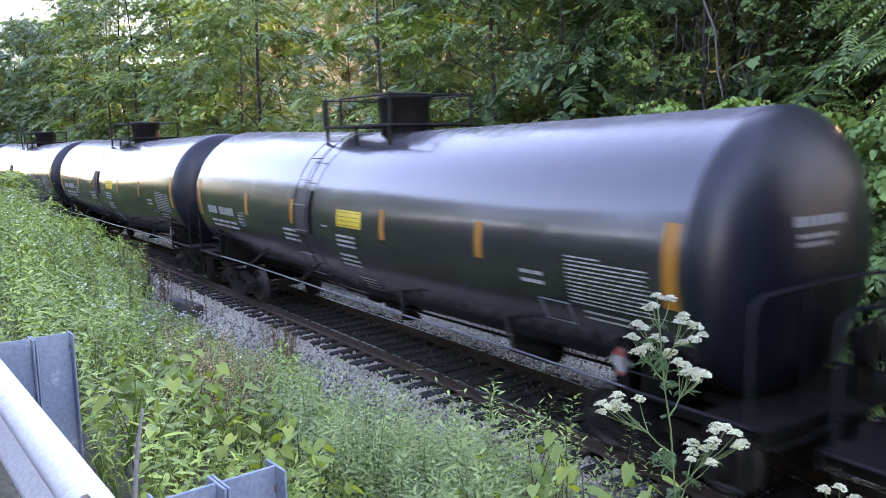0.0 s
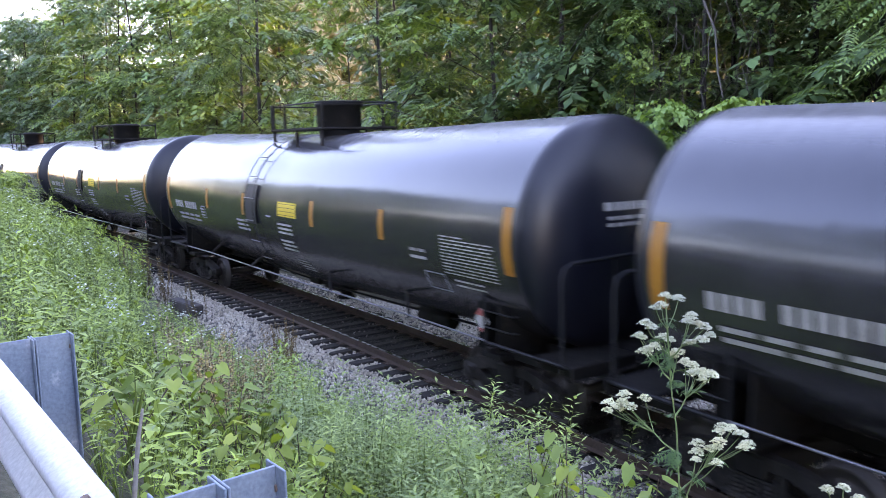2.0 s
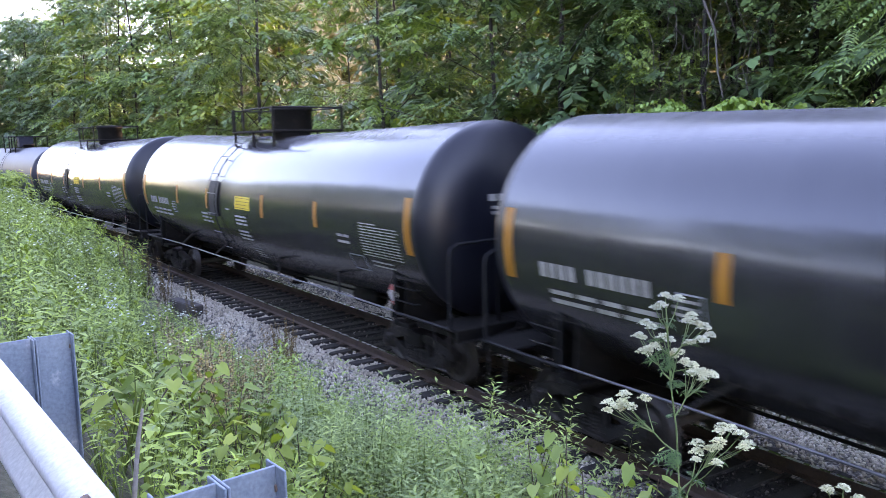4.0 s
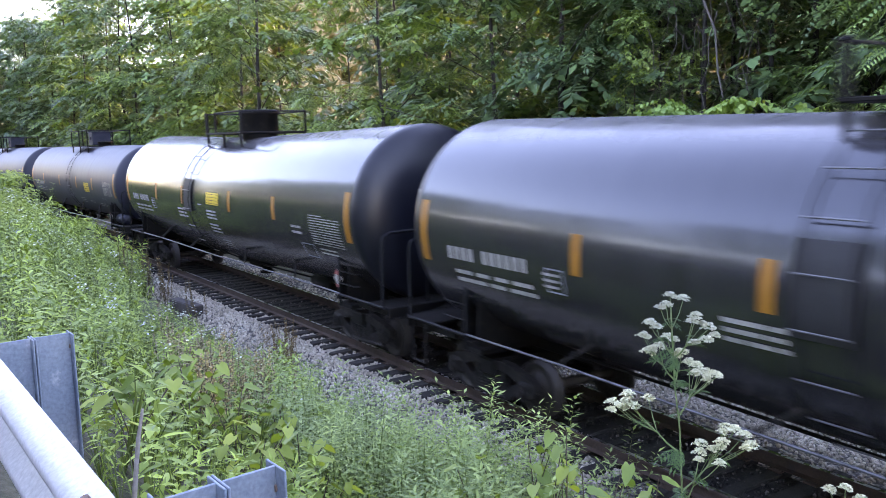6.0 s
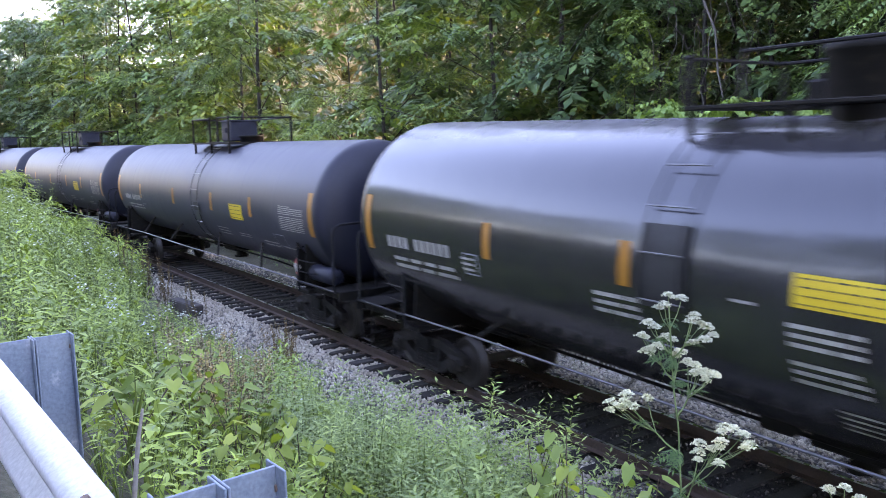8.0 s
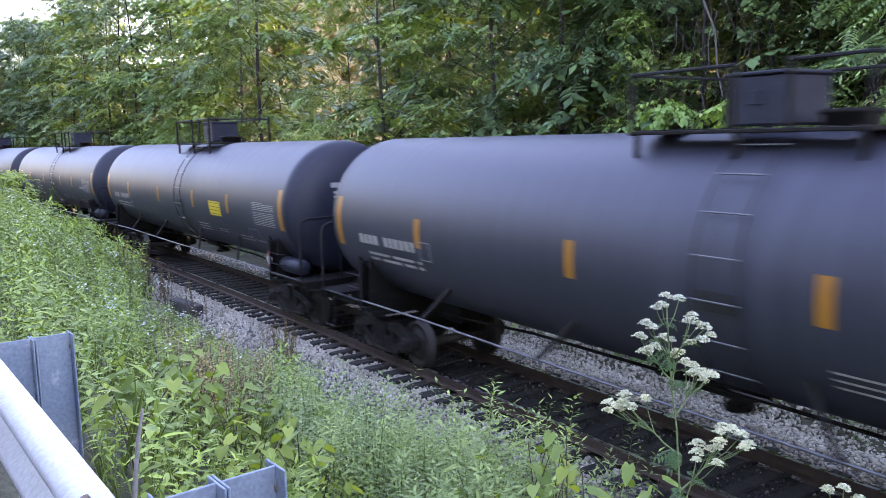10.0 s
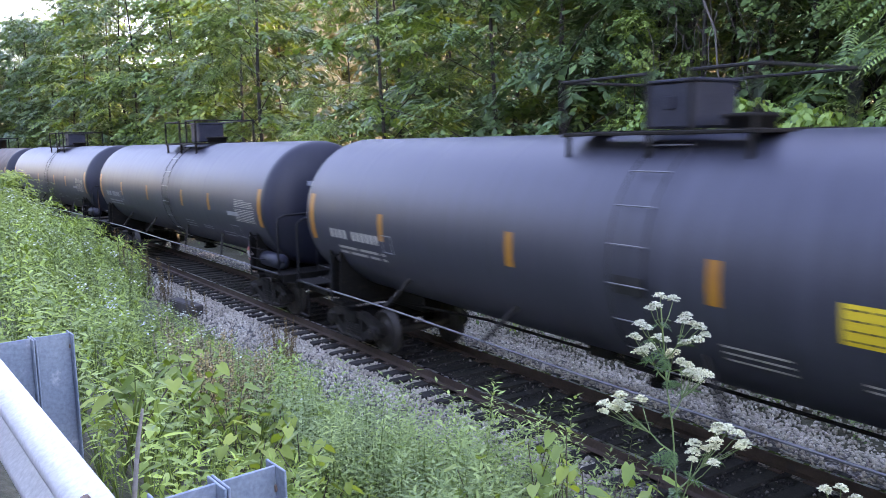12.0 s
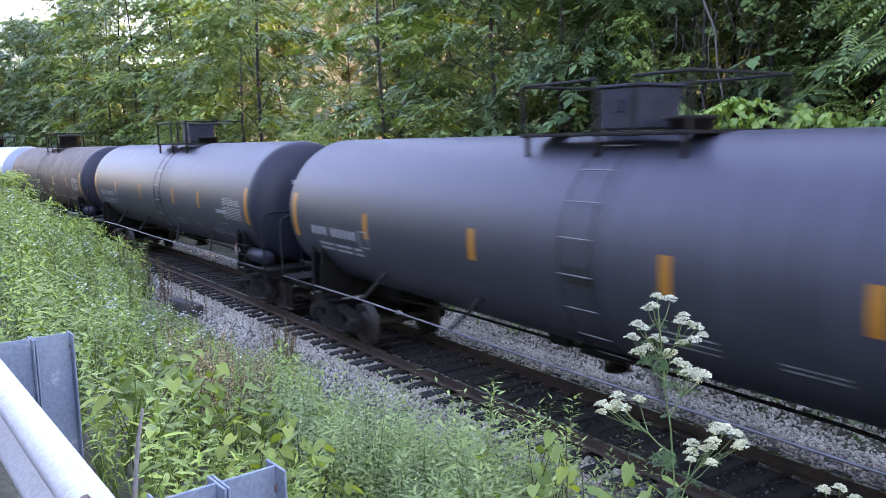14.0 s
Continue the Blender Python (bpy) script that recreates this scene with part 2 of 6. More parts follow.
DARK_PATCH = surface("dark_ladder_patch", (0.008, 0.008, 0.01), (0.018, 0.018, 0.02), 0.6, 0.0, 3.0, 50, 0.1)
RAIL_STEEL = surface("rusty_rail_steel", (0.042, 0.025, 0.018), (0.085, 0.052, 0.037), 0.7, 0.2, 2.5, 40, 0.3, stain=(0.05, 0.035, 0.03))
RAIL_TOP = surface("polished_rail_head", (0.32, 0.31, 0.31), (0.5, 0.49, 0.5), 0.28, 0.9, 2.0, 50, 0.05)
TIE_WOOD = surface("creosoted_tie_wood", (0.012, 0.0105, 0.0095), (0.034, 0.029, 0.026), 0.85, 0.0, 5.0, 45, 0.6, 0.01, stain=(0.08, 0.072, 0.066), stain_at=(0.62, 0.78), vary=0.35)
GALV = surface("galvanised_steel", (0.15, 0.195, 0.245), (0.235, 0.285, 0.335), 0.5, 0.3, 3.0, 70, 0.12, 0.002, stain=(0.4, 0.42, 0.46), stain_at=(0.6, 0.7))
GALV_BEAM = surface("whitened_galvanised_beam", (0.43, 0.43, 0.45), (0.55, 0.55, 0.56), 0.5, 0.2, 2.0, 60, 0.1, 0.002, stain=(0.42, 0.41, 0.39), stain_at=(0.6, 0.75))
RUST_BOLT = surface("rusty_bolt", (0.12, 0.07, 0.05), (0.25, 0.17, 0.13), 0.7, 0.4, 20.0, 90, 0.2)
ASPHALT = surface("worn_asphalt", (0.04, 0.04, 0.042), (0.065, 0.064, 0.064), 0.95, 0.0, 0.6, 60, 0.4, 0.006, spec=0.08)
CONCRETE = surface("old_timber_grey", (0.05, 0.043, 0.038), (0.12, 0.105, 0.095), 0.9, 0.0, 4.0, 40, 0.5, 0.01)
SOIL = ground_material()
BED = bed_material()
MIDDLE_BED = surface("dark_middle_bed", (0.008, 0.007, 0.0065), (0.024, 0.021, 0.019), 0.9, 0.0, 6.0, 45, 0.9, 0.02, stain=(0.07, 0.064, 0.06), stain_at=(0.6, 0.74))
STONES = stone_material("crushed_limestone", [(0.0, (0.3, 0.262, 0.205)), (0.5, (0.54, 0.475, 0.375)), (0.85, (0.68, 0.605, 0.49)), (1.0, (0.8, 0.725, 0.6))])
MIDDLE_STONES = stone_material("dark_middle_stone", [(0.0, (0.016, 0.014, 0.013)), (0.75, (0.05, 0.045, 0.042)), (0.9, (0.13, 0.12, 0.115)), (1.0, (0.36, 0.34, 0.32))], grain=((0.01, 0.009, 0.008), (0.07, 0.065, 0.06)))
BARK = surface("grey_brown_bark", (0.011, 0.009, 0.008), (0.03, 0.026, 0.022), 0.9, 0.0, 3.0, 18, 0.8, 0.03)
VINE_BARK = surface("grey_vine_bark", (0.035, 0.031, 0.027), (0.09, 0.08, 0.072), 0.9, 0.0, 9.0, 50, 0.4, 0.004)
STICK = surface("weathered_stick", (0.22, 0.18, 0.15), (0.4, 0.35, 0.31), 0.85, 0.0, 9.0, 50, 0.4, 0.004)
LEAF_WOOD = leaf_material("woodland_leaves", (0.06, 0.115, 0.036), (0.21, 0.32, 0.1), (1.3, 1.3, 0.45), 0.24, 0.42, spec=0.45)
# darker green of some trees, also holding the shade inside the wood
LEAF_DEEP = leaf_material("deep_green_shaded_leaves", (0.034, 0.073, 0.032), (0.12, 0.205, 0.08), (1.2, 1.25, 0.6), 0.18, 0.42, spec=0.45)
LEAF_VINE = leaf_material("fresh_vine_leaves", (0.13, 0.23, 0.06), (0.3, 0.43, 0.13), (1.4, 1.4, 0.5), 0.32)
LEAF_WEED = leaf_material("weed_leaves", (0.1, 0.165, 0.03), (0.4, 0.52, 0.11), (1.4, 1.35, 0.45), 0.26, patch=0.9)
LEAF_PALE = leaf_material("pale_grey_green_leaves", (0.17, 0.24, 0.075), (0.46, 0.54, 0.18), (1.2, 1.2, 0.7), 0.25)
LEAF_SUMAC = leaf_material("sumac_leaves", (0.09, 0.17, 0.085), (0.2, 0.31, 0.155), (1.3, 1.4, 0.6), 0.28)
LEAF_KNOT = leaf_material("broad_yellow_green_leaves", (0.14, 0.22, 0.04), (0.36, 0.44, 0.11), (1.4, 1.35, 0.5), 0.35)
LEAF_GRASS = leaf_material("grass_blades", (0.09, 0.14, 0.035), (0.2, 0.25, 0.08), (1.3, 1.3, 0.6), 0.3)
LEAF_HEMLOCK = leaf_material("ferny_leaves", (0.07, 0.14, 0.045), (0.13, 0.22, 0.075), (1.3, 1.4, 0.7), 0.3)
SEED = leaf_material("dry_seed_heads", (0.2, 0.135, 0.07), (0.58, 0.47, 0.27), (1.2, 1.1, 0.9), 0.2)
REDSEED = leaf_material("reddish_seed_heads", (0.12, 0.07, 0.035), (0.24, 0.17, 0.06), (1.2, 1.1, 0.8), 0.2)
PETAL = leaf_material("white_petals", (0.66, 0.63, 0.5), (0.85, 0.82, 0.68), (1, 1, 1), 0.25)
UMBEL = leaf_material("cream_white_blossom", (0.62, 0.6, 0.42), (0.88, 0.84, 0.62), (1, 1, 0.95), 0.25, vary=0.2)
STEM = surface("green_stem", (0.1, 0.16, 0.05), (0.17, 0.24, 0.09), 0.6, 0.0, 6.0, 50, 0.1)
BROWN_STEM = surface("brown_stem", (0.07, 0.05, 0.03), (0.15, 0.11, 0.07), 0.8, 0.0, 6.0, 50, 0.2)


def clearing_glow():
    """Self-glowing backdrop colour, for evening light on the open ground beyond the wood."""
    m, nt, b = _nodes("glowing_distance")
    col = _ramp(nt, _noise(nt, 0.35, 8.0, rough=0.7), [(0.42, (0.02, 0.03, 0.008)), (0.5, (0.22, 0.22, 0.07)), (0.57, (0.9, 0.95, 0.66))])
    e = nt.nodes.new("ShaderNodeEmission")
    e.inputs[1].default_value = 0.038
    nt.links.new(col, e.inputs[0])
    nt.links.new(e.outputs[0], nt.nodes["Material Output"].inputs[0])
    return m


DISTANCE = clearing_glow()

# ---------------------------------------------------------------- mesh tools
class Build:
    """Collects pieces of one mesh."""

    def __init__(self):
        self.v, self.f, self.sm = [], [], []

    def add(self, verts, faces, smooth_faces=False):
        o = len(self.v)
        self.v += [tuple(p) for p in verts]
        self.f += [tuple(o + i for i in q) for q in faces]
        self.sm += [smooth_faces] * len(faces)
        return self

    def box(self, c, size, ch=0.008, m=None):
        """A block with chamfered edges."""
        hx, hy, hz = (a / 2 for a in size)
        ch = min(ch, 0.45 * min(size))
        vs, idx = [], {}
        for sx in (-1, 1):
            for sy in (-1, 1):
                for sz in (-1, 1):
                    for ax in range(3):
                        p = [sx * (hx - ch), sy * (hy - ch), sz * (hz - ch)]
                        p[ax] = (sx * hx, sy * hy, sz * hz)[ax]
                        idx[sx, sy, sz, ax] = len(vs)
                        vs.append(Vector(p))
        fs = []
        for ax in range(3):
            a, b = [k for k in range(3) if k != ax]
            for sg in (-1, 1):
                loop = []
                for sa, sb in ((-1, -1), (1, -1), (1, 1), (-1, 1)):
                    s = [0, 0, 0]
                    s[ax], s[a], s[b] = sg, sa, sb
                    loop.append(idx[(*s, ax)])
                fs.append(loop)
            for sa in (-1, 1):
                for sb in (-1, 1):
                    lo, hi = [0, 0, 0], [0, 0, 0]
                    lo[ax], hi[ax] = -1, 1
                    lo[a] = hi[a] = sa
                    lo[b] = hi[b] = sb
                    fs.append([idx[(*lo, a)], idx[(*hi, a)], idx[(*hi, b)], idx[(*lo, b)]])
        for sx in (-1, 1):
            for sy in (-1, 1):
                for sz in (-1, 1):
                    fs.append([idx[sx, sy, sz, k] for k in range(3)])
        vs = [(m @ p if m else p) + Vector(c) for p in vs]
        mid = Vector(c)
        out = []
        for q in fs:
            n = (vs[q[1]] - vs[q[0]]).cross(vs[q[2]] - vs[q[0]])
            out.append(q if n.dot(sum((vs[i] for i in q), Vector()) / len(q) - mid) > 0 else q[::-1])
        return self.add(vs, out)

    def cyl(self, p0, p1, r, n=12, r1=None, caps=True):
        p0, p1 = Vector(p0), Vector(p1)
        d = (p1 - p0).normalized()
        u = d.orthogonal().normalized()
        w = d.cross(u)
        r1 = r if r1 is None else r1
        vs = []
        for k in range(n):
            a = 2 * math.pi * k / n
            e = u * math.cos(a) + w * math.sin(a)
            vs += [p0 + e * r, p1 + e * r1]
        self.add(vs, [(2 * k, 2 * ((k + 1) % n), 2 * ((k + 1) % n) + 1, 2 * k + 1) for k in range(n)], True)
        if caps:
            self.add(vs[0::2], [tuple(range(n))[::-1]])
            self.add(vs[1::2], [tuple(range(n))])
        return self

    def tube(self, pts, r, n=6, r_end=None):
        pts = [Vector(p) for p in pts]
        vs, last = [], None
        for i, p in enumerate(pts):
            d = (pts[min(i + 1, len(pts) - 1)] - pts[max(i - 1, 0)]).normalized()
            u = d.orthogonal().normalized() if last is None else (last - d * last.dot(d)).normalized()
            last = u
            w = d.cross(u)
            rr = r if r_end is None else r + (r_end - r) * i / (len(pts) - 1)
            for k in range(n):
                a = 2 * math.pi * k / n
                vs.append(p + (u * math.cos(a) + w * math.sin(a)) * rr)
        fs = []
        for i in range(len(pts) - 1):
            for k in range(n):
                k2 = (k + 1) % n
                fs.append((i * n + k, i * n + k2, (i + 1) * n + k2, (i + 1) * n + k))
        self.add(vs, fs, True)
        self.add(vs[:n], [tuple(range(n))[::-1]])
        return self.add(vs[-n:], [tuple(range(n))])

    def lathe(self, profile, centre, axis="X", n=48, sharp=False):
        """Turns (along, radius) pairs about an axis through centre."""
        cx, cy, cz = centre
        vs = []
        for a, r in profile:
            for k in range(n):
                t = 2 * math.pi * k / n
                c, s = r * math.cos(t), r * math.sin(t)
                vs.append({"X": (cx + a, cy + c, cz + s), "Y": (cx + s, cy + a, cz + c), "Z": (cx + c, cy + s, cz + a)}[axis])
        fs = []
        for i in range(len(profile) - 1):
            for k in range(n):
                k2 = (k + 1) % n
                fs.append((i * n + k, i * n + k2, (i + 1) * n + k2, (i + 1) * n + k)[::-1])
        return self.add(vs, fs, not sharp)

    def plate(self, outline, y0, y1):
        """An outline in x and z, made thick from y0 to y1."""
        n = len(outline)
        vs = [(x, y0, z) for x, z in outline] + [(x, y1, z) for x, z in outline]
        fs = [tuple(range(n)), tuple(range(2 * n - 1, n - 1, -1))]
        fs += [(k, n + k, n + (k + 1) % n, (k + 1) % n) for k in range(n)]
        return self.add(vs, fs)

    def patch(self, x0, x1, z0, z1, radius, zc, off=0.004, side=-1, n=5):
        """A film that lies on the curve of a tank."""
        rr = radius + off
        a0, a1 = (math.asin(max(-1, min(1, (z - zc) / rr))) for z in (z0, z1))
        vs = []
        for k in range(n + 1):
            a = a0 + (a1 - a0) * k / n
            for x in (x0, x1):
                vs.append((x, side * rr * math.cos(a), zc + rr * math.sin(a)))
        fs = [(2 * k, 2 * k + 1, 2 * k + 3, 2 * k + 2)[::1 if side < 0 else -1] for k in range(n)]
        return self.add(vs, fs, True)

    def mesh(self, name, material):
        me = bpy.data.meshes.new(name)
        me.from_pydata(self.v, [], self.f)
        me.polygons.foreach_set("use_smooth", self.sm)
        me.materials.append(material)
        me.update()
        return me


def part(name, b, material, parent, label="", loc=None):
    ob = new(name, b.mesh(name, material) if isinstance(b, Build) else b)
    ob.parent = parent
    if loc is not None:
        ob.location = loc
    if label:
        ob["label"] = label
    return ob


def thing(name, label, category, group="", kind="", at=None):
    ob = new(name)
    ob.empty_display_size = 0.3
    if at is not None:
        ob.matrix_world = at
    return tagged(ob, label, category, group, kind)


def mesh_np(name, verts, tris, material):
    """A mesh from arrays of points and triangles."""
    me = bpy.data.meshes.new(name)
    nv, nf = len(verts), len(tris)
    me.vertices.add(nv)
    me.vertices.foreach_set("co", np.ascontiguousarray(verts, dtype=np.float32).ravel())
    me.loops.add(nf * 3)
    me.loops.foreach_set("vertex_index", np.ascontiguousarray(tris, dtype=np.int32).ravel())
    me.polygons.add(nf)
    me.polygons.foreach_set("loop_start", np.arange(0, nf * 3, 3, dtype=np.int32))
    me.polygons.foreach_set("loop_total", np.full(nf, 3, dtype=np.int32))
    me.materials.append(material)
    me.update(calc_edges=True)
    return me


def turns(yaw, pitch, roll):
    """Stacks of rotation matrices Rz(yaw) Ry(pitch) Rx(roll)."""
    n = len(yaw)
    cy, sy, cp, sp, cr, sr = np.cos(yaw), np.sin(yaw), np.cos(pitch), np.sin(pitch), np.cos(roll), np.sin(roll)
    m = np.empty((n, 3, 3))
    m[:, 0, 0], m[:, 0, 1], m[:, 0, 2] = cy * cp, cy * sp * sr - sy * cr, cy * sp * cr + sy * sr
    m[:, 1, 0], m[:, 1, 1], m[:, 1, 2] = sy * cp, sy * sp * sr + cy * cr, sy * sp * cr - cy * sr
    m[:, 2, 0], m[:, 2, 1], m[:, 2, 2] = -sp, cp * sr, cp * cr
    return m


def strew(template, rot, scale, pos):
    """Many copies of a template (points, triangles) in one pair of arrays."""
    tv, tf = template
    v = np.einsum("nij,vj->nvi", rot, tv) * scale[:, None, None] + pos[:, None, :]
    f = tf[None] + (np.arange(len(pos)) * len(tv))[:, None, None]
    return v.reshape(-1, 3), f.reshape(-1, 3)


def join(pieces):
    vs, fs, o = [], [], 0
    for v, f in pieces:
        vs.append(v)
        fs.append(f + o)
        o += len(v)
    return np.concatenate(vs), np.concatenate(fs)

# ---------------------------------------------------------------- tank cars
# A car's own space: x forward, y to the far side, z up from the rail head.
def word_bars(b, x0, x1, z, h, R, zc, rng, gap=0.05, mean=0.22):
    """A line of unreadable writing: bars of word length."""
    x = x0
    while x < x1 - 0.03:
        w = min(mean * rng.uniform(0.5, 1.6), x1 - x)
        b.patch(x, x + w, z, z + h, R, zc, 0.009, -1, 1)
        x += w + gap


def make_truck(car, x, name="truck"):
    """A two-axle truck: bolster, side frames, springs, wheel sets."""
    b = Build()
    b.box((0, 0, 0.62), (0.42, 2.2, 0.26), 0.03)
    b.cyl((0, 0, 0.7), (0, 0, 0.84), 0.22, 16)
    b.box((0, 0, 0.45), (0.2, 1.5, 0.12), 0.02)
    truck = part(name, b, GEAR, car, "", (x, 0, 0))
    for side in (-1, 1):
        y0, y1 = side * 0.97 - 0.07, side * 0.97 + 0.07
        f = Build()
        f.plate([(-1.12, 0.56), (-0.95, 0.63), (-0.45, 0.74), (0.45, 0.74), (0.95, 0.63), (1.12, 0.56), (1.12, 0.44),
                 (0.72, 0.5), (0.42, 0.6), (-0.42, 0.6), (-0.72, 0.5), (-1.12, 0.44)][::-1], y0, y1)
        for sx in (-1, 1):
            f.plate([(sx * 0.74, 0.52), (sx * 0.92, 0.47), (sx * 0.44, 0.17), (sx * 0.3, 0.17), (sx * 0.3, 0.3)][::-sx], y0 + 0.01, y1 - 0.01)
            f.box((sx * 0.34, side * 0.97, 0.45), (0.1, 0.15, 0.36), 0.015)
            f.box((sx * 0.89, side * 0.98, 0.44), (0.3, 0.2, 0.26), 0.04)
            f.cyl((sx * 0.89, side * 1.03, 0.42), (sx * 0.89, side * 1.13, 0.42), 0.115, 14)
            f.cyl((sx * 0.89, side * 1.12, 0.42), (sx * 0.89, side * 1.16, 0.42), 0.06, 8)
        f.box((0, side * 0.97, 0.19), (0.72, 0.16, 0.08), 0.02)
        part("side_frame", f, CAST, truck)
        for sx in (-0.19, 0.0, 0.19):
            g = Build()
            coil = []
            for k in range(5):
                coil += [(0.05 * k, 0.062), (0.05 * k + 0.015, 0.085), (0.05 * k + 0.032, 0.085), (0.05 * k + 0.046, 0.062)]
            g.lathe(coil, (sx, side * 0.99, 0.235), "Z", 10)
            part("spring", g, CAST, truck)
        h = Build()
        h.box((0, side * 0.9, 0.36), (1.3, 0.05, 0.07), 0.01)
        for sx in (-0.52, 0.52):
            h.box((sx, side * 0.78, 0.42), (0.07, 0.1, 0.3), 0.02)
        part("brake_rigging", h, GEAR, truck)
    for sx in (-0.89, 0.89):
        w = Build()
        for side in (-1, 1):
            yy = side * 0.745
            prof = [(-0.07, 0.10), (-0.07, 0.2), (-0.02, 0.24), (-0.02, 0.34), (-0.068, 0.37), (-0.068, 0.418), (0.05, 0.424), (0.056, 0.45),
                    (0.082, 0.45), (0.085, 0.37), (0.03, 0.34), (0.03, 0.24), (0.085, 0.2), (0.085, 0.10)]
            w.lathe([(a * -side, r) for a, r in prof], (0, yy, 0), "Y", 28)
            for k in range(3):
                a = 2 * math.pi * k / 3
                w.box((0.29 * math.cos(a), yy + side * 0.035, 0.29 * math.sin(a)), (0.03, 0.006, 0.09), 0.002, Matrix.Rotation(-a, 3, "Y"))
        w.cyl((0, -1.0, 0), (0, 1.0, 0), 0.085, 14)
        part("wheel_set", w, WHEEL, truck, "", (sx, 0, 0.42))
    return truck


def tank_car(kind, label):
    p = {
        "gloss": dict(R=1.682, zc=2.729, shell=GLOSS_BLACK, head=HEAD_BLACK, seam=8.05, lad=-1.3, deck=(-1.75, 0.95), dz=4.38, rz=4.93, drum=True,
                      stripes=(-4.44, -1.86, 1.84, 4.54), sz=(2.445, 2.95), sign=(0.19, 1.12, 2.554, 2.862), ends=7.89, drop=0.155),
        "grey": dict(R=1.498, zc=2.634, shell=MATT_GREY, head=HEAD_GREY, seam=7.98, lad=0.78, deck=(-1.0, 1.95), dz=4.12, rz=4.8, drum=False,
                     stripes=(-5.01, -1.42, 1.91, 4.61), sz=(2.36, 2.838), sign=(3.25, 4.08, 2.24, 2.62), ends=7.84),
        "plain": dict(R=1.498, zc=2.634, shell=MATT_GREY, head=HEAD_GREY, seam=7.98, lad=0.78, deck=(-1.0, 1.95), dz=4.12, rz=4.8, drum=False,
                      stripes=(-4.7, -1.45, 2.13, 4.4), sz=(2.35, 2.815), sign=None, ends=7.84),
        "brown": dict(R=1.49, zc=2.62, shell=BROWN_DIRT, head=HEAD_GREY, seam=7.9, lad=-0.2, deck=(-1.0, 1.5), dz=4.11, rz=4.78, drum=True,
                      stripes=(-4.0, 2.6, 5.3), sz=(2.3, 2.75), sign=None, ends=7.7),
        "pale": dict(R=1.55, zc=2.65, shell=PALE_BLUE, head=PALE_BLUE, seam=7.9, lad=-0.2, deck=(-1.0, 1.5), dz=4.2, rz=4.85, drum=True,
                     stripes=(-4.0, 4.0), sz=(2.3, 2.75), sign=None, ends=7.7),
    }[kind]
    R, zc, L = p["R"], p["zc"], p["seam"]
    drop = p.get("drop", 0.0)
    rng = random.Random(7 if kind == "gloss" else 11)

    def axis_z(x):
        """The tank's middle line: the two halves slope down to the outlet."""
        return zc - drop * (1 - min(1.0, abs(x) / L))

    car = thing("tank_car", label, "rail tank car", "tank cars of the train")
    # jacket with weld beads, and the two dished heads
    b = Build()
    prof = [(-L, R)]
    for k in range(1, 8):
        x = -L + 2 * L * k / 8
        prof += [(x - 0.06, R), (x - 0.03, R), (x - 0.012, R + 0.0018), (x + 0.012, R + 0.0018), (x + 0.03, R), (x + 0.06, R)]
    b.lathe(prof + [(L, R)], (0, 0, zc), "X", 72)
    b.v = [(x, y, z - zc + axis_z(x)) for x, y, z in b.v]
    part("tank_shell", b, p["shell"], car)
    for sg in (-1, 1):
        b = Build()
        pr = [(0.0, R), (0.03, R + 0.001), (0.07, R * 0.998)]
        for k in range(1, 13):
            a = math.pi / 2 * k / 12
            pr.append((0.07 + 0.5 * math.sin(a), max(0.02, (R - 0.003) * math.cos(a))))
        b.lathe([(sg * x, r) for x, r in pr], (sg * L, 0, zc), "X", 72)
        if sg < 0:
            b.f = [q[::-1] for q in b.f]
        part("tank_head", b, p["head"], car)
    # reflective stripes on both flanks
    for side in (-1, 1):
        for x in p["stripes"]:
            b = Build()
            b.patch(x - 0.085, x + 0.085, *p["sz"], R, axis_z(x), 0.004, side)
            part("reflective_stripe", b, ORANGE, car, "orange reflective stripe")
        for x in (-p["ends"], p["ends"]):
            b = Build()
            b.patch(x - 0.1, x + 0.1, p["sz"][0] - 0.2, p["sz"][1] + 0.23, R, zc, 0.004, side, 8)
            part("reflective_stripe", b, ORANGE, car, "long orange reflective end stripe")
    # signs and stencilled writing
    if p["sign"]:
        x0, x1, z0, z1 = p["sign"]
        b = Build()
        b.patch(x0, x1, z0, z1, R, axis_z((x0 + x1) / 2), 0.006)
        sign = part("warning_sign", b, YELLOW, car, "yellow warning panel with lines of print")
        b = Build()
        n = 4
        for k in range(n):
            word_bars(b, x0 + 0.06, x1 - 0.06, z0 + (z1 - z0) * (k + 0.38) / n, (z1 - z0) / n * 0.2, R, axis_z((x0 + x1) / 2), rng, 0.045, 0.11)
        for i, v in enumerate(b.v):
            b.v[i] = (v[0], v[1] - 0.002, v[2])
        tagged(part("sign_print", b, BLACK_INK, sign), kind="stuff")
    ink = FADED_INK if kind in ("plain", "brown", "pale") else WHITE_INK
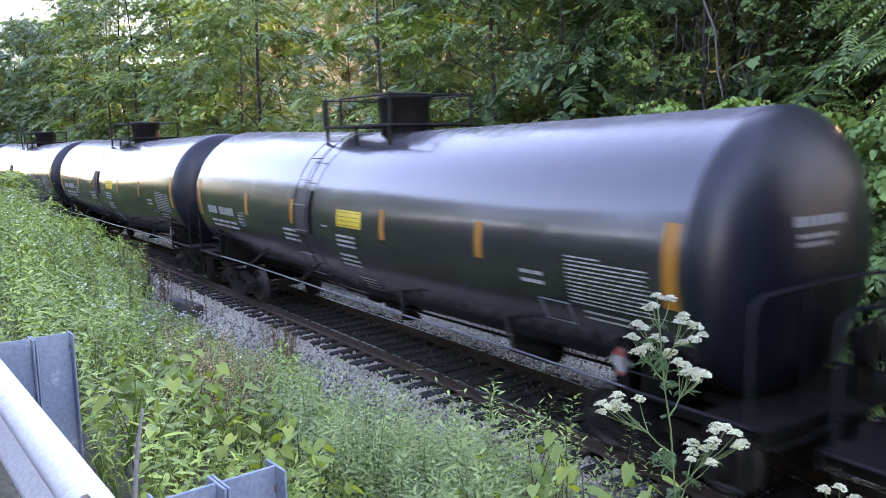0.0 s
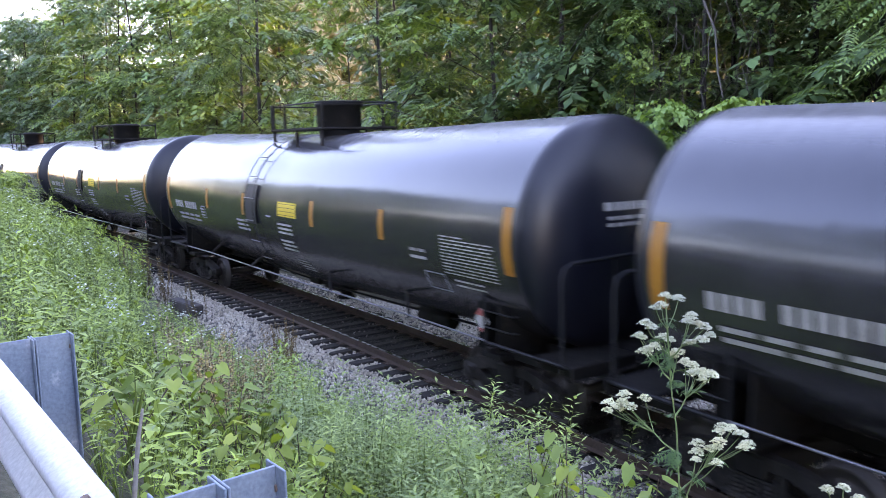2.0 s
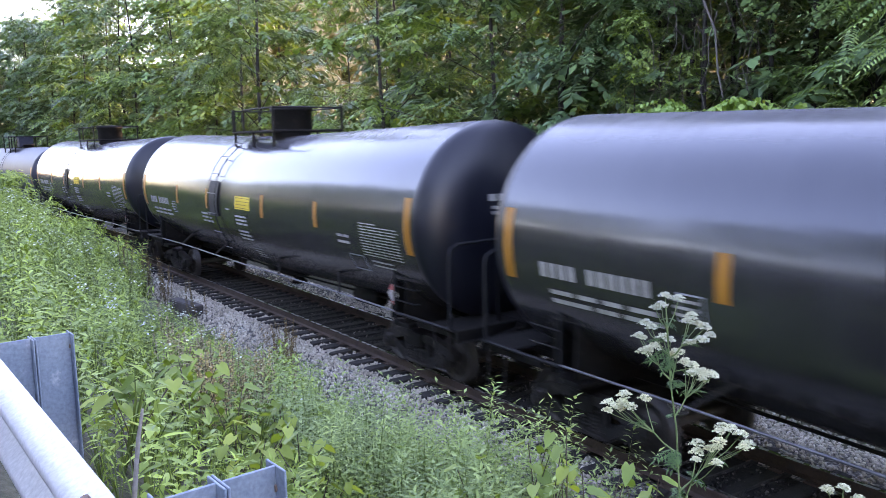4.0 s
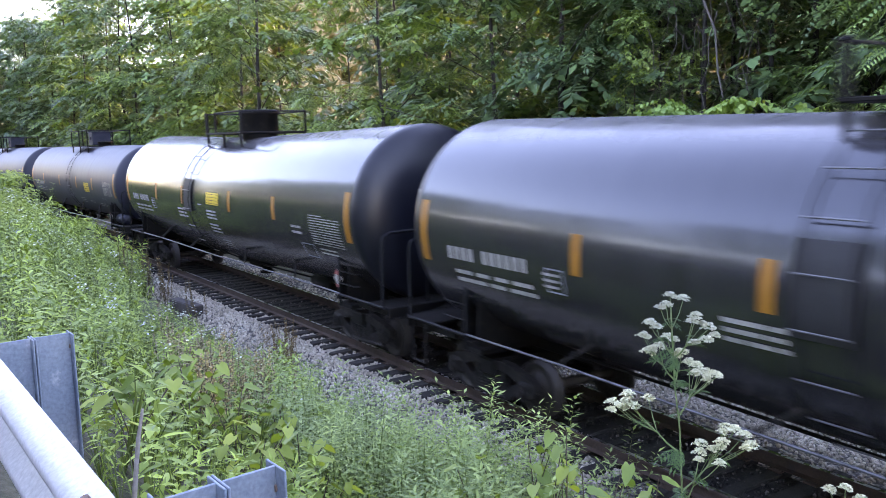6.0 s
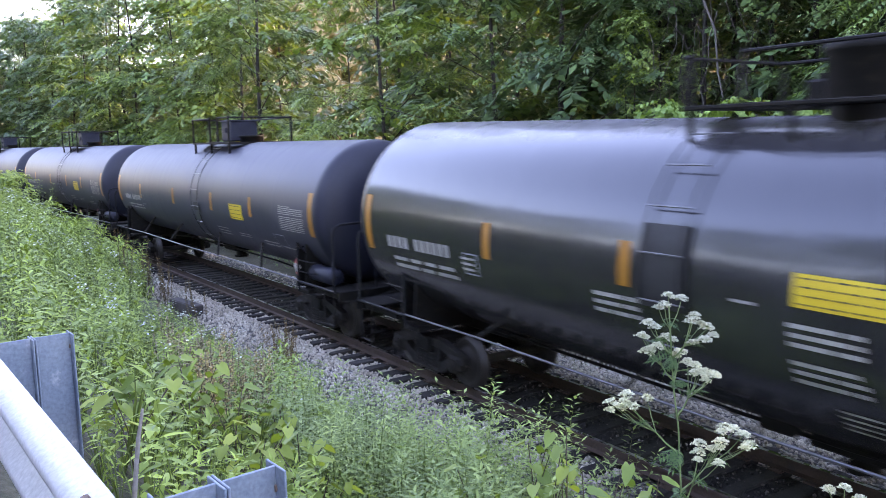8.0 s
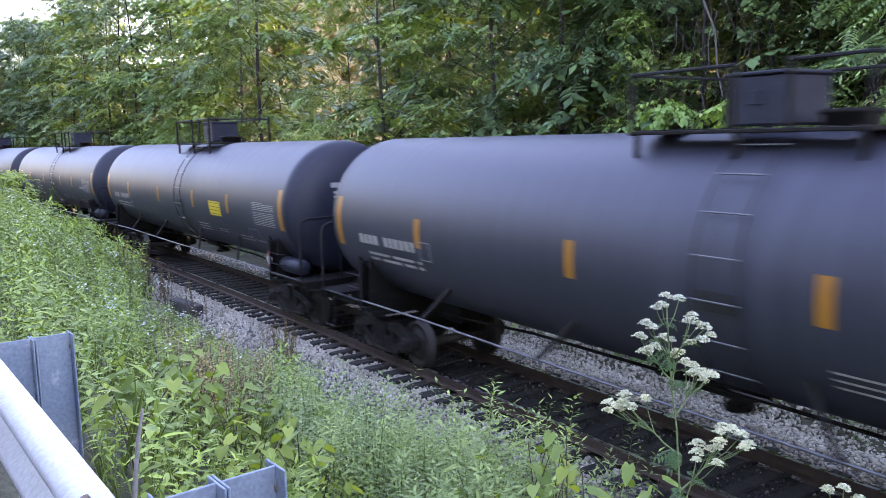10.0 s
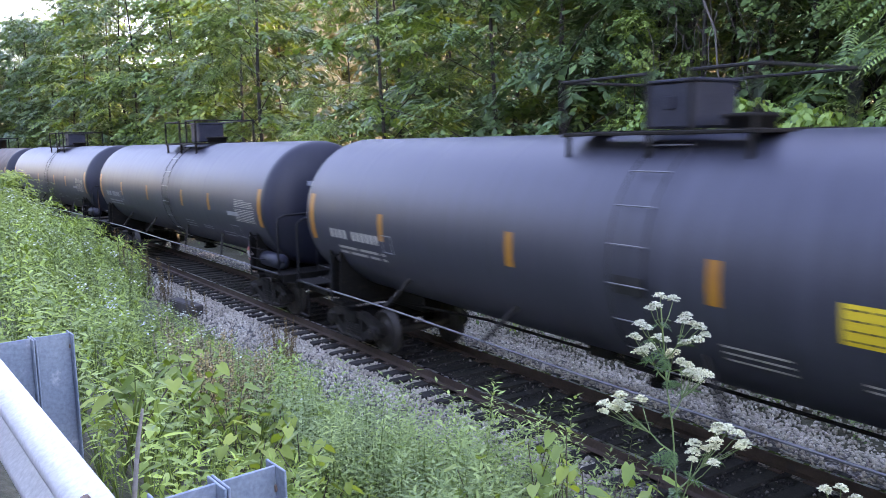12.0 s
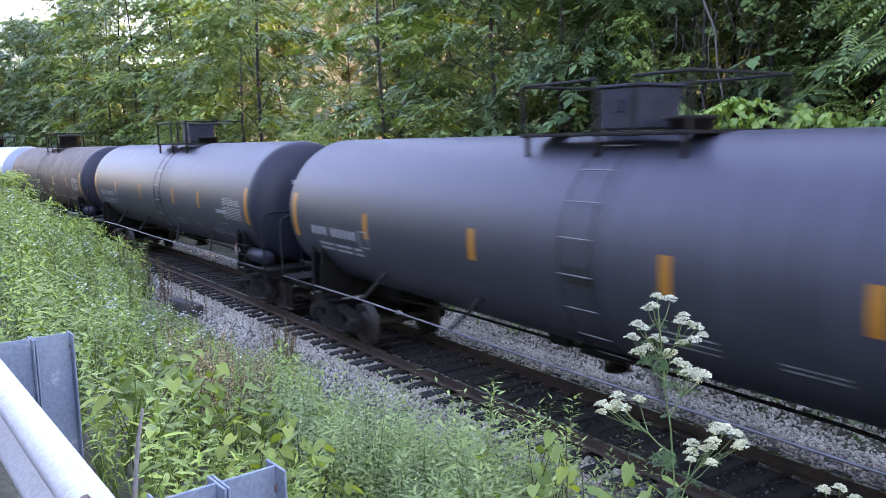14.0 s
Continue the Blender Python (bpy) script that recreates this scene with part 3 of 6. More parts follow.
    if kind == "gloss":
        blocks = [("car_number", -7.25, -5.35, [2.32], 0.24, 0.045, 0.17), ("lettering", -7.1, -5.2, [2.14, 2.02], 0.06, 0.1, 0.5),
                  ("lettering", -2.35, -1.62, [2.28, 2.18, 2.08], 0.05, 0.04, 0.4), ("lettering", 0.15, 0.85, [2.36, 2.27, 2.18, 2.0, 1.91, 1.82], 0.045, 0.04, 0.5),
                  ("lettering", 0.5, 1.05, [1.6, 1.53, 1.46, 1.39], 0.025, 0.03, 0.3), ("lettering", 5.42, 5.86, [2.36, 2.24], 0.05, 0.04, 0.4),
                  ("test_data", 6.3, 7.6, [2.66 - 0.052 * k for k in range(12)], 0.019, 0.045, 0.2), ("lettering", 6.5, 7.2, [1.98, 1.9], 0.03, 0.03, 0.5),
                  ("lettering", -5.05, -4.75, [2.38, 2.3, 2.22], 0.035, 0.03, 0.3), ("lettering", -0.45, -0.2, [2.5], 0.03, 0.02, 0.3)]
    else:
        blocks = [("car_number", -7.05, -5.1, [2.24], 0.22, 0.06, 0.16), ("lettering", -6.8, -5.0, [2.08, 1.98], 0.05, 0.12, 0.6),
                  ("test_data", 6.3, 7.5, [2.72 - 0.041 * k for k in range(5)] + [2.49 - 0.041 * k for k in range(8)], 0.018, 0.045, 0.2),
                  ("lettering", 1.9, 2.7, [1.92, 1.84, 1.76], 0.025, 0.03, 0.5), ("lettering", 3.4, 4.1, [1.86, 1.8], 0.025, 0.05, 0.5),
                  ("lettering", 4.9, 5.7, [1.8, 1.72], 0.03, 0.05, 0.5), ("lettering", 6.0, 6.6, [1.74, 1.5], 0.025, 0.02, 0.6)]
        if kind == "plain":
            blocks.append(("lettering", 5.75, 6.5, [2.32], 0.1, 0.05, 0.9))
    for nm, x0, x1, zs, h, gap, mean in blocks:
        if nm == "car_number":
            x = x0
            for k in range(11):
                w = (x1 - x0) / 11
                b = Build()
                if k != 4:
                    b.patch(x + 0.02, x + w - 0.045, zs[0] + 0.03, zs[0] + h - 0.02, R, axis_z(x), 0.006, -1, 2)
                    part("number_bar", b, ink, car, "white stencilled bar of the car number")
                x += w
            continue
        b = Build()
        for z in zs:
            word_bars(b, x0, x1 if nm != "test_data" or z != zs[0] else x0 + 0.6, z, h, R, axis_z((x0 + x1) / 2), rng, gap, mean)
        tone = WHITE_INK if nm == "test_data" else ink
        tagged(part(nm, b, tone, car, "white stencilled writing in rows" if tone is WHITE_INK else "faded stencilled writing in rows"), kind="stuff")
    for x0, x1, z0, z1 in ((5.7, 6.25, 1.76, 2.06), (-5.0, -4.67, 2.16, 2.48)):
        b = Build()
        for k in ((x0, x1, z0, z0 + 0.02), (x0, x1, z1 - 0.02, z1), (x0, x0 + 0.02, z0, z1), (x1 - 0.02, x1, z0, z1)):
            b.patch(*k, R, axis_z((x0 + x1) / 2), 0.006, -1, 2)
        part("stencil_frame", b, FADED_INK, car, "outlined stencil box")
    for sg in (-1, 1):
        b = Build()
        for k, (z, h, y0, y1) in enumerate(((3.1, 0.11, -0.55, 0.35), (2.97, 0.05, -0.5, 0.2), (2.88, 0.05, -0.5, 0.05))):
            y = y0
            while y < y1:
                w = min(rng.uniform(0.1, 0.22), y1 - y + 0.02)
                if sg < 0:
                    ya, yb = -y, -(y + w)
                else:
                    ya, yb = y, y + w
                vs = []
                for yy, zz in ((ya, z), (yb, z), (yb, z + h), (ya, z + h)):
                    r = min(0.98, math.hypot(yy, zz - zc) / R)
                    vs.append((sg * (L + 0.07 + 0.5 * math.sqrt(max(0.0, 1 - r * r)) + 0.012), yy, zz))
                b.add(vs, [(0, 1, 2, 3)] if sg > 0 else [(3, 2, 1, 0)])
                y += w + 0.03
        part("head_lettering", b, ink, car, "white stencilled writing on the tank head")
    # ladders up each flank
    for side in (-1, 1):
        lx = p["lad"]
        for dx in (-0.27, 0.27):
            b = Build()
            pts = []
            for k in range(13):
                a = -1.12 + (1.12 + 1.08) * k / 12
                pts.append((lx + dx, side * (R + 0.08) * math.cos(a), axis_z(lx) + (R + 0.08) * math.sin(a)))
            b.tube(pts, 0.01, 5)
            part("ladder_rail", b, BLACK_PIPE, car)
        for k in range(8):
            b = Build()
            a = -1.0 + 2.02 * k / 7
            y, z = side * (R + 0.08) * math.cos(a), axis_z(lx) + (R + 0.08) * math.sin(a)
            b.cyl((lx - 0.28, y, z), (lx + 0.28, y, z), 0.011, 6)
            part("ladder_rung", b, PIPE if side < 0 else BLACK_PIPE, car, "worn bare-metal rung")
        b = Build()
        if kind == "gloss":
            # dark patch laid on the jacket to stand for a recess
            b.patch(lx - 0.31, lx + 0.31, 2.28, 3.17, R, axis_z(lx), 0.03, side, 8)
            panel = part("ladder_backing_panel", b, DARK_PATCH, car, "dark rectangular patch standing for a recess behind the ladder")
            for x0 in (lx - 0.31, lx + 0.29):
                b = Build()
                b.patch(x0, x0 + 0.02, 2.28, 3.17, R, axis_z(lx), 0.045, side, 8)
                part("panel_edge", b, DARK_PATCH, panel)
        else:
            b.patch(lx - 0.24, lx + 0.24, 2.3, 2.52, R, zc, 0.03, side, 3)
            part("ladder_backing_panel", b, DARK_PATCH, car, "small dark plate behind the ladder")
    # top platform, railing, fittings housing
    d0, d1 = p["deck"]
    dz, rz = p["dz"], p["rz"]
    b = Build()
    for y in (-0.72, 0.72):
        b.box(((d0 + d1) / 2, y, dz), (d1 - d0, 0.42, 0.045), 0.008)
        for k in range(8):
            xx = d0 + (d1 - d0) * (k + 0.5) / 8
            b.box((xx, y, dz + 0.028), (0.03, 0.4, 0.012), 0.003)
    for x in (d0 + 0.2, d1 - 0.2):
        b.box((x, 0, dz), (0.4, 1.02, 0.045), 0.008)
    for x in (d0 + 0.1, (d0 + d1) / 2, d1 - 0.1):
        for y in (-1, 1):
            b.box((x, y * 0.88, dz - 0.16 - 0.6 * drop), (0.06, 0.05, 0.34 + 1.2 * drop), 0.006)
    part("top_platform", b, GEAR, car, "black grated walkway on the tank top")
    for x in (d0 + 0.03, d1 - 0.03):
        for y in (-0.9, 0.9):
            b = Build()
            b.box((x, y, (dz + rz) / 2), (0.05, 0.05, rz - dz + 0.06), 0.006)
            part("railing_post", b, GEAR, car)
    for x in (p["lad"] - 0.32, p["lad"] + 0.32):
        b = Build()
        b.box((x, -0.9, (dz + rz) / 2), (0.05, 0.05, rz - dz + 0.06), 0.006)
        part("railing_post", b, GEAR, car)
    b = Build()
    for y in (-0.9, 0.9):
        segs = ((d0, p["lad"] - 0.3), (p["lad"] + 0.3, d1)) if y < 0 else ((d0, d1),)
        for x0, x1 in segs:
            if x1 - x0 > 0.1:
                b.box(((x0 + x1) / 2, y, rz), (x1 - x0, 0.06, 0.035), 0.008)
    for x in (d0, d1):
        b.box((x, 0, rz), (0.06, 1.8, 0.035), 0.008)
    part("top_railing", b, BLACK_PIPE, car)
    b = Build()
    cxx = (d0 + d1) / 2 + (0.35 if kind == "gloss" else -0.1)
    if p["drum"]:
        b.lathe([(0, 0.02), (0, 0.47), (0.05, 0.5), (0.5, 0.5), (0.53, 0.54), (0.6, 0.54), (0.64, 0.48), (0.66, 0.02)][::-1], (cxx, 0, dz - 0.03), "Z", 32)
        b.cyl((cxx, 0, dz - 0.05 - drop), (cxx, 0, dz - 0.02), 0.46, 32)
        b.box((cxx - 0.62, 0.1, dz + 0.12), (0.3, 0.3, 0.3), 0.03)
        b.cyl((cxx - 0.62, 0.1, dz + 0.27), (cxx - 0.62, 0.1, dz + 0.33), 0.1, 12)
        part("valve_housing", b, GEAR, car, "dark drum-shaped fittings housing")
    else:
        b.box((cxx, 0, dz + 0.33), (0.74, 0.8, 0.56), 0.03)
        b.box((cxx, 0, dz + 0.62), (0.8, 0.86, 0.04), 0.01)
        b.box((cxx, -0.42, dz + 0.36), (0.12, 0.04, 0.16), 0.01)
        part("valve_housing", b, HOUSING, car, "grey box-shaped fittings housing")
        b = Build()
        b.lathe([(0, 0.02), (0, 0.28), (0.16, 0.28), (0.18, 0.33), (0.22, 0.33), (0.24, 0.02)][::-1], (cxx + 0.85, 0, dz - 0.02), "Z", 20)
        part("manway_cover", b, GEAR, car)
    # running gear side rods with their struts
    for side in (-1, 1):
        b = Build()
        y = side * 1.45
        b.tube([(-7.1, y, 1.17), (-5.0, y, 1.19), (0, y, 1.16), (5.0, y, 1.19), (7.1, y, 1.17)], 0.018, 6)
        part("side_rod", b, PIPE, car, "thin pale steel safety rod along the flank")
        for x in (-5.02, -2.1, 2.1, 5.02):
            b = Build()
            sg = 1 if x < 0 else -1
            b.tube([(x, y, 1.17), (x + sg * 0.5, side * 1.18, 1.58 if R > 1.6 else 1.74)], 0.035, 4)
            part("rod_strut", b, CAST, car)
        for sg in (-1, 1):
            b = Build()
            b.tube([(sg * 7.1, y, 0.95), (sg * 7.1, y, 1.9)], 0.03, 5)
            b.tube([(sg * 7.1, y, 1.86), (sg * 7.1, side * 1.25, 1.9)], 0.02, 5)
            for z in (1.38, 1.62):
                b.tube([(sg * 7.1, y, z), (sg * 7.7, y, z), (sg * 7.75, side * 1.36, z)], 0.013, 5)
            b.tube([(sg * 7.1, y, 1.15), (sg * 8.8, y, 1.15)], 0.03, 5)
            part("end_ladder", b, BLACK_PIPE, car)
            b = Build()
            b.tube([(sg * 8.28, y, 1.1), (sg * 8.3, y, 0.5), (sg * 8.32, y, 0.45), (sg * 8.66, y, 0.45), (sg * 8.68, y, 0.5), (sg * 8.7, y, 1.1)], 0.018, 5)
            b.box((sg * 8.49, y, 0.45), (0.4, 0.07, 0.02), 0.004)
            part("stirrup_step", b, CAST, car)
        # small hazard diamonds on brackets
        b = Build()
        q = Matrix.Rotation(math.radians(45), 3, "Y")
        b.box((7.0, side * 1.43, 1.46), (0.25, 0.012, 0.25), 0.003, q)
        dia = part("hazard_placard", b, WHITE_INK, car, "white and red hazard diamond")
        b = Build()
        b.plate([(6.88, 1.53), (7.12, 1.53), (7.0, 1.64)], side * 1.45 - 0.003, side * 1.45 + 0.003)
        part("placard_print", b, RED_FILM, dia)
        b = Build()
        b.plate([(6.94, 1.34), (7.06, 1.34), (7.0, 1.28)][::-1], side * 1.45 - 0.003, side * 1.45 + 0.003)
        part("placard_print", b, RED_FILM, dia)
    # underframe ends
    for sg in (-1, 1):
        b = Build()
        b.box((sg * 7.4, 0, 0.98), (3.4, 0.42, 0.36), 0.02)
        b.box((sg * 8.82, 0, 0.9), (0.34, 0.5, 0.42), 0.02)
        part("stub_sill", b, GEAR, car)
        b = Build()
        w = [(-1.4, 1.02), (-0.3, 0.86), (0.3, 0.86), (1.4, 1.02), (1.36, zc - math.sqrt(R * R - 1.3 ** 2) + 0.08)]
        for k in range(9):
            yy = 1.3 - 2.6 * k / 8
            w.append((yy, zc - math.sqrt(R * R - yy * yy) + 0.02))
        w.append((-1.36, zc - math.sqrt(R * R - 1.3 ** 2) + 0.08))
        for xx in (-0.22, 0.22):
            n = len(w)
            x0, x1 = sg * 7.1 + xx - 0.02, sg * 7.1 + xx + 0.02
            b.add([(x0, y, z) for y, z in w] + [(x1, y, z) for y, z in w],
                  [tuple(range(n)), tuple(range(2 * n - 1, n - 1, -1))] + [(k, n + k, n + (k + 1) % n, (k + 1) % n) for k in range(n)])
        b.box((sg * 7.1, 0, 0.92), (0.5, 2.7, 0.08), 0.01)
        part("body_bolster", b, GEAR, car)
        b = Build()
        b.box((sg * 8.5, 0, 1.13), (0.75, 2.86, 0.05), 0.01)
        b.box((sg * 8.88, 0, 1.06), (0.06, 2.9, 0.2), 0.01)
        for y in (-1.3, -0.65, 0.65, 1.3):
            b.box((sg * 8.2, y, 1.04), (1.2, 0.08, 0.12), 0.01)
        part("end_platform", b, GEAR, car)
        b = Build()
        pts = [(sg * 8.74, -1.46, 1.15), (sg * 8.74, -1.46, 2.3), (sg * 8.74, -1.42, 2.42), (sg * 8.74, -1.28, 2.48), (sg * 8.74, 0, 2.5),
               (sg * 8.74, 1.28, 2.48), (sg * 8.74, 1.42, 2.42), (sg * 8.74, 1.46, 2.3), (sg * 8.74, 1.46, 1.15)]
        b.tube(pts, 0.028, 6)
        for y in (-0.5, 0.5):
            b.tube([(sg * 8.74, y, 1.15), (sg * 8.74, y, 2.49)], 0.022, 5)
        part("end_handrail", b, BLACK_PIPE, car)
        b = Build()
        b.box((sg * 9.04, 0, 0.84), (0.3, 0.18, 0.2), 0.03)
        b.box((sg * 9.15, 0.08 * sg, 0.84), (0.16, 0.3, 0.3), 0.05)
        part("coupler", b, CAST, car)
        b = Build()
        b.tube([(sg * 8.95, -1.4, 0.98), (sg * 8.98, -0.9, 0.96), (sg * 9.02, -0.3, 1.06), (sg * 9.06, 0, 1.06)], 0.016, 5)
        part("uncoupling_lever", b, CAST, car)
        b = Build()
        b.tube([(sg * 8.93, 0.35, 0.8), (sg * 9.05, 0.34, 0.6), (sg * 9.16, 0.2, 0.45), (sg * 9.22, 0.05, 0.5)], 0.03, 6)
        part("brake_hose", b, GEAR, car)
        make_truck(car, sg * 7.1)
    b = Build()
    b.box((8.82, 0.55, 1.55), (0.08, 0.5, 0.75), 0.02)
    b.lathe([(-0.02, 0.02), (-0.02, 0.26), (0.0, 0.28), (0.02, 0.26), (0.02, 0.2), (0.03, 0.02)], (8.88, 0.55, 1.75), "X", 20)
    part("hand_brake", b, GEAR, car)
    b = Build()
    b.lathe([(-0.5, 0.02), (-0.5, 0.12), (-0.44, 0.18), (0.44, 0.18), (0.5, 0.12), (0.5, 0.02)], (7.85 if kind != "gloss" else 4.2, -1.18 if kind != "gloss" else -0.3, 1.36 if kind != "gloss" else 0.85), "X", 20)
    part("air_reservoir", b, HEAD_GREY if kind != "gloss" else GEAR, car, "cylindrical air reservoir")
    b = Build()
    zb = zc - R - drop
    b.box((0, 0, zb - 0.06), (0.9, 0.7, 0.16), 0.03)
    b.cyl((0, 0, zb), (0, 0, zb - 0.32), 0.14, 14)
    b.cyl((0, 0, zb - 0.3), (0, 0, zb - 0.36), 0.2, 14)
    b.box((-0.75, -0.35, zb + 0.03), (0.5, 0.2, 0.22), 0.03)
    b.box((1.0, 0.2, zb), (0.3, 0.3, 0.2), 0.03)
    part("bottom_outlet", b, GEAR, car)
    b = Build()
    for y in (-0.35, 0.25):
        b.tube([(-6.0, y, 0.95), (-3.5, y, zc - R - 0.05 - 0.55 * drop), (0, y, zb - 0.04), (3.5, y, zc - R - 0.06 - 0.55 * drop), (6.0, y, 0.95)], 0.025, 5)
    part("brake_pipe", b, GEAR, car)
    return car


GLOSS_LABEL = "gloss black rail tank car with orange stripes and a yellow panel"
GREY_LABEL = "weathered dull black rail tank car with yellow panel and orange stripes"
PLAIN_LABEL = "weathered dull black rail tank car with orange stripes, no panel"
BROWN_LABEL = "dirty brown rail tank car with spilled streaks on its flanks"
PALE_LABEL = "pale blue-grey rail tank car at the end of the line"
CARS = {}
_first = {"gloss": tank_car("gloss", GLOSS_LABEL), "grey": tank_car("grey", GREY_LABEL), "plain": tank_car("plain", PLAIN_LABEL),
          "brown": tank_car("brown", BROWN_LABEL), "pale": tank_car("pale", PALE_LABEL)}
for number, kind in ((0, "gloss"), (4, "grey"), (6, "plain"), (8, "brown"), (9, "pale")):
    CARS[number] = _first[kind]
for number, kind in ((-1, "gloss"), (1, "gloss"), (2, "gloss"), (3, "gloss"), (5, "grey"), (7, "plain"), (10, "pale")):
    CARS[number] = copy_thing(_first[kind], Matrix.Identity(4))

# ---------------------------------------------------------------- ground, road, track
def axis(lo, hi, fine_lo, fine_hi, step):
    out = list(np.arange(fine_lo, fine_hi + step / 2, step))
    d, v = step, fine_hi
    while v < hi:
        d *= 1.22
        v += d
        out.append(v)
    d, v = step, fine_lo
    while v > lo:
        d *= 1.22
        v -= d
        out.insert(0, v)
    return np.array(out)


def make_ground():
    gx, gy = axis(-1500, 1500, -42, 16, 0.45), axis(-1500, 1500, -8, 48, 0.45)
    X, Y = np.meshgrid(gx, gy)
    x, y = X.ravel(), Y.ravel()
    s, lat = track_coords(x, y)
    z = land(lat, s)
    rough = np.array([noise.noise((a * 0.7, b * 0.7, 0.0)) for a, b in zip(x, y)])
    verge = smooth(2.4, 4.0, np.abs(lat))
    on_road = (lat < -8.6) & (lat > -15.8)
    z = z + np.where(on_road, 0, rough * 0.1 * verge) - np.where(on_road, 0.03, 0) - np.where(np.abs(lat) < 2.5, 0.035, 0)
    nx, ny = len(gx), len(gy)
    i = (np.arange(ny - 1)[:, None] * nx + np.arange(nx - 1)).ravel()
    tris = np.concatenate([np.stack([i, i + 1, i + nx + 1], 1), np.stack([i, i + nx + 1, i + nx], 1)])
    me = mesh_np("ground", np.stack([x, y, z], 1), tris, SOIL)
    me.polygons.foreach_set("use_smooth", [True] * len(me.polygons))
    return tagged(new("ground", me), "dark soil and leaf litter on banks beside the line", "ground", kind="structure")


def ribbon(name, material, s0, s1, step, section, label, category, kind="structure"):
    """A section of (lat, z) points drawn out along the track."""
    ss = np.arange(s0, s1 + step / 2, step)
    n = len(section)
    b = Build()
    vs = []
    for s in ss:
        for lat, z in section:
            vs.append(tuple(trk(s, lat, z)))
    fs = [(i * n + k, (i + 1) * n + k, (i + 1) * n + k + 1, i * n + k + 1) for i in range(len(ss) - 1) for k in range(n - 1)]
    b.add(vs, fs, False)
    return b


def make_track():
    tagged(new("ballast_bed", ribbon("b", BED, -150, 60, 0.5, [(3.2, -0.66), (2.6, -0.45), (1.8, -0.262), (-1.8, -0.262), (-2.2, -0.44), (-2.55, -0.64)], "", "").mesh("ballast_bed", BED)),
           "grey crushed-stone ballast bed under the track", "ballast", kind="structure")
    # much darker strip of bed between the rails
    tagged(new("fouled_bed", ribbon("o", MIDDLE_BED, -150, 60, 0.5, [(0.735, -0.25), (0.35, -0.232), (-0.35, -0.232), (-0.735, -0.25)], "", "").mesh("fouled_bed", MIDDLE_BED)),
           "dark ballast packed between the rails", "ballast", kind="structure")
    tagged(new("road", ribbon("r", ASPHALT, -150, 60, 1.0, [(-8.7, 2.47), (-12.2, 2.52), (-15.4, 2.46)], "", "").mesh("road", ASPHALT)),
           "worn grey asphalt road on top of the bank", "road", kind="structure")
    track = thing("railroad_track", "rusty steel rails on dark creosoted wooden ties", "railroad track", kind="structure")
    for lat in (-0.7525, 0.7525):
        sec = [(-0.07, -0.172), (-0.07, -0.162), (-0.012, -0.14), (-0.009, -0.05), (-0.034, -0.042), (-0.0355, -0.012), (-0.03, -0.003)]
        web = sec + [(-a, z) for a, z in reversed(sec)]
        b = ribbon("x", RAIL_STEEL, -150, 60, 0.5, [(lat + a, z) for a, z in web] + [(lat + web[0][0], web[0][1])], "", "")
        r = part("rail", b, RAIL_STEEL, track, "rust-brown steel rail")
        h = ribbon("x", RAIL_TOP, -150, 60, 0.5, [(lat - 0.03, -0.0028), (lat - 0.015, 0.0), (lat + 0.015, 0.0), (lat + 0.03, -0.0028)], "", "")
        h.sm = [True] * len(h.f)
        h.f = [q[::-1] for q in h.f]
        part("rail_head", h, RAIL_TOP, r, "polished running surface of the rail")
    # tie plates and spikes along both rails
    rng = random.Random(5)
    plates = Build()
    ties = []
    s = -100.0
    while s < 32:
        ties.append((s, rng.uniform(-0.04, 0.04), rng.uniform(-1.2, 1.2), rng.uniform(-0.012, 0.006), rng.randrange(4)))
        s += 0.495 + rng.uniform(-0.03, 0.03)
    for s, dl, tw, dz, k in ties:
        if s > -30:
            for lat in (-0.7525, 0.7525):
                q = Matrix.Rotation(heading(s), 3, "Z")
                plates.box(trk(s, lat, -0.181), (0.19, 0.3, 0.022), 0.004, q)
                for e in (-0.1, 0.1):
                    plates.box(trk(s + e * 0.6, lat + e, -0.162), (0.022, 0.022, 0.03), 0.004, q)
    tagged(part("tie_plates", plates, RAIL_STEEL, track, "rusty tie plates with spikes"), kind="stuff")
    shapes = []
    for k in range(4):
        b = Build()
        b.box((0, 0, 0), (0.225, 2.6, 0.18), 0.012 + 0.004 * k)
        rr = random.Random(k)
        b.v = [(x + rr.uniform(-0.008, 0.008), y + rr.uniform(-0.03, 0.03) * (abs(y) > 1), z + rr.uniform(-0.006, 0.004)) for x, y, z in b.v]
        shapes.append(b.mesh("tie", TIE_WOOD))
    for s, dl, tw, dz, k in ties[-300:]:
        ob = part("tie", shapes[k], TIE_WOOD, track)
        ob.matrix_world = Matrix.Translation(trk(s, dl, -0.282 + dz)) @ Matrix.Rotation(heading(s) + math.radians(tw), 4, "Z")


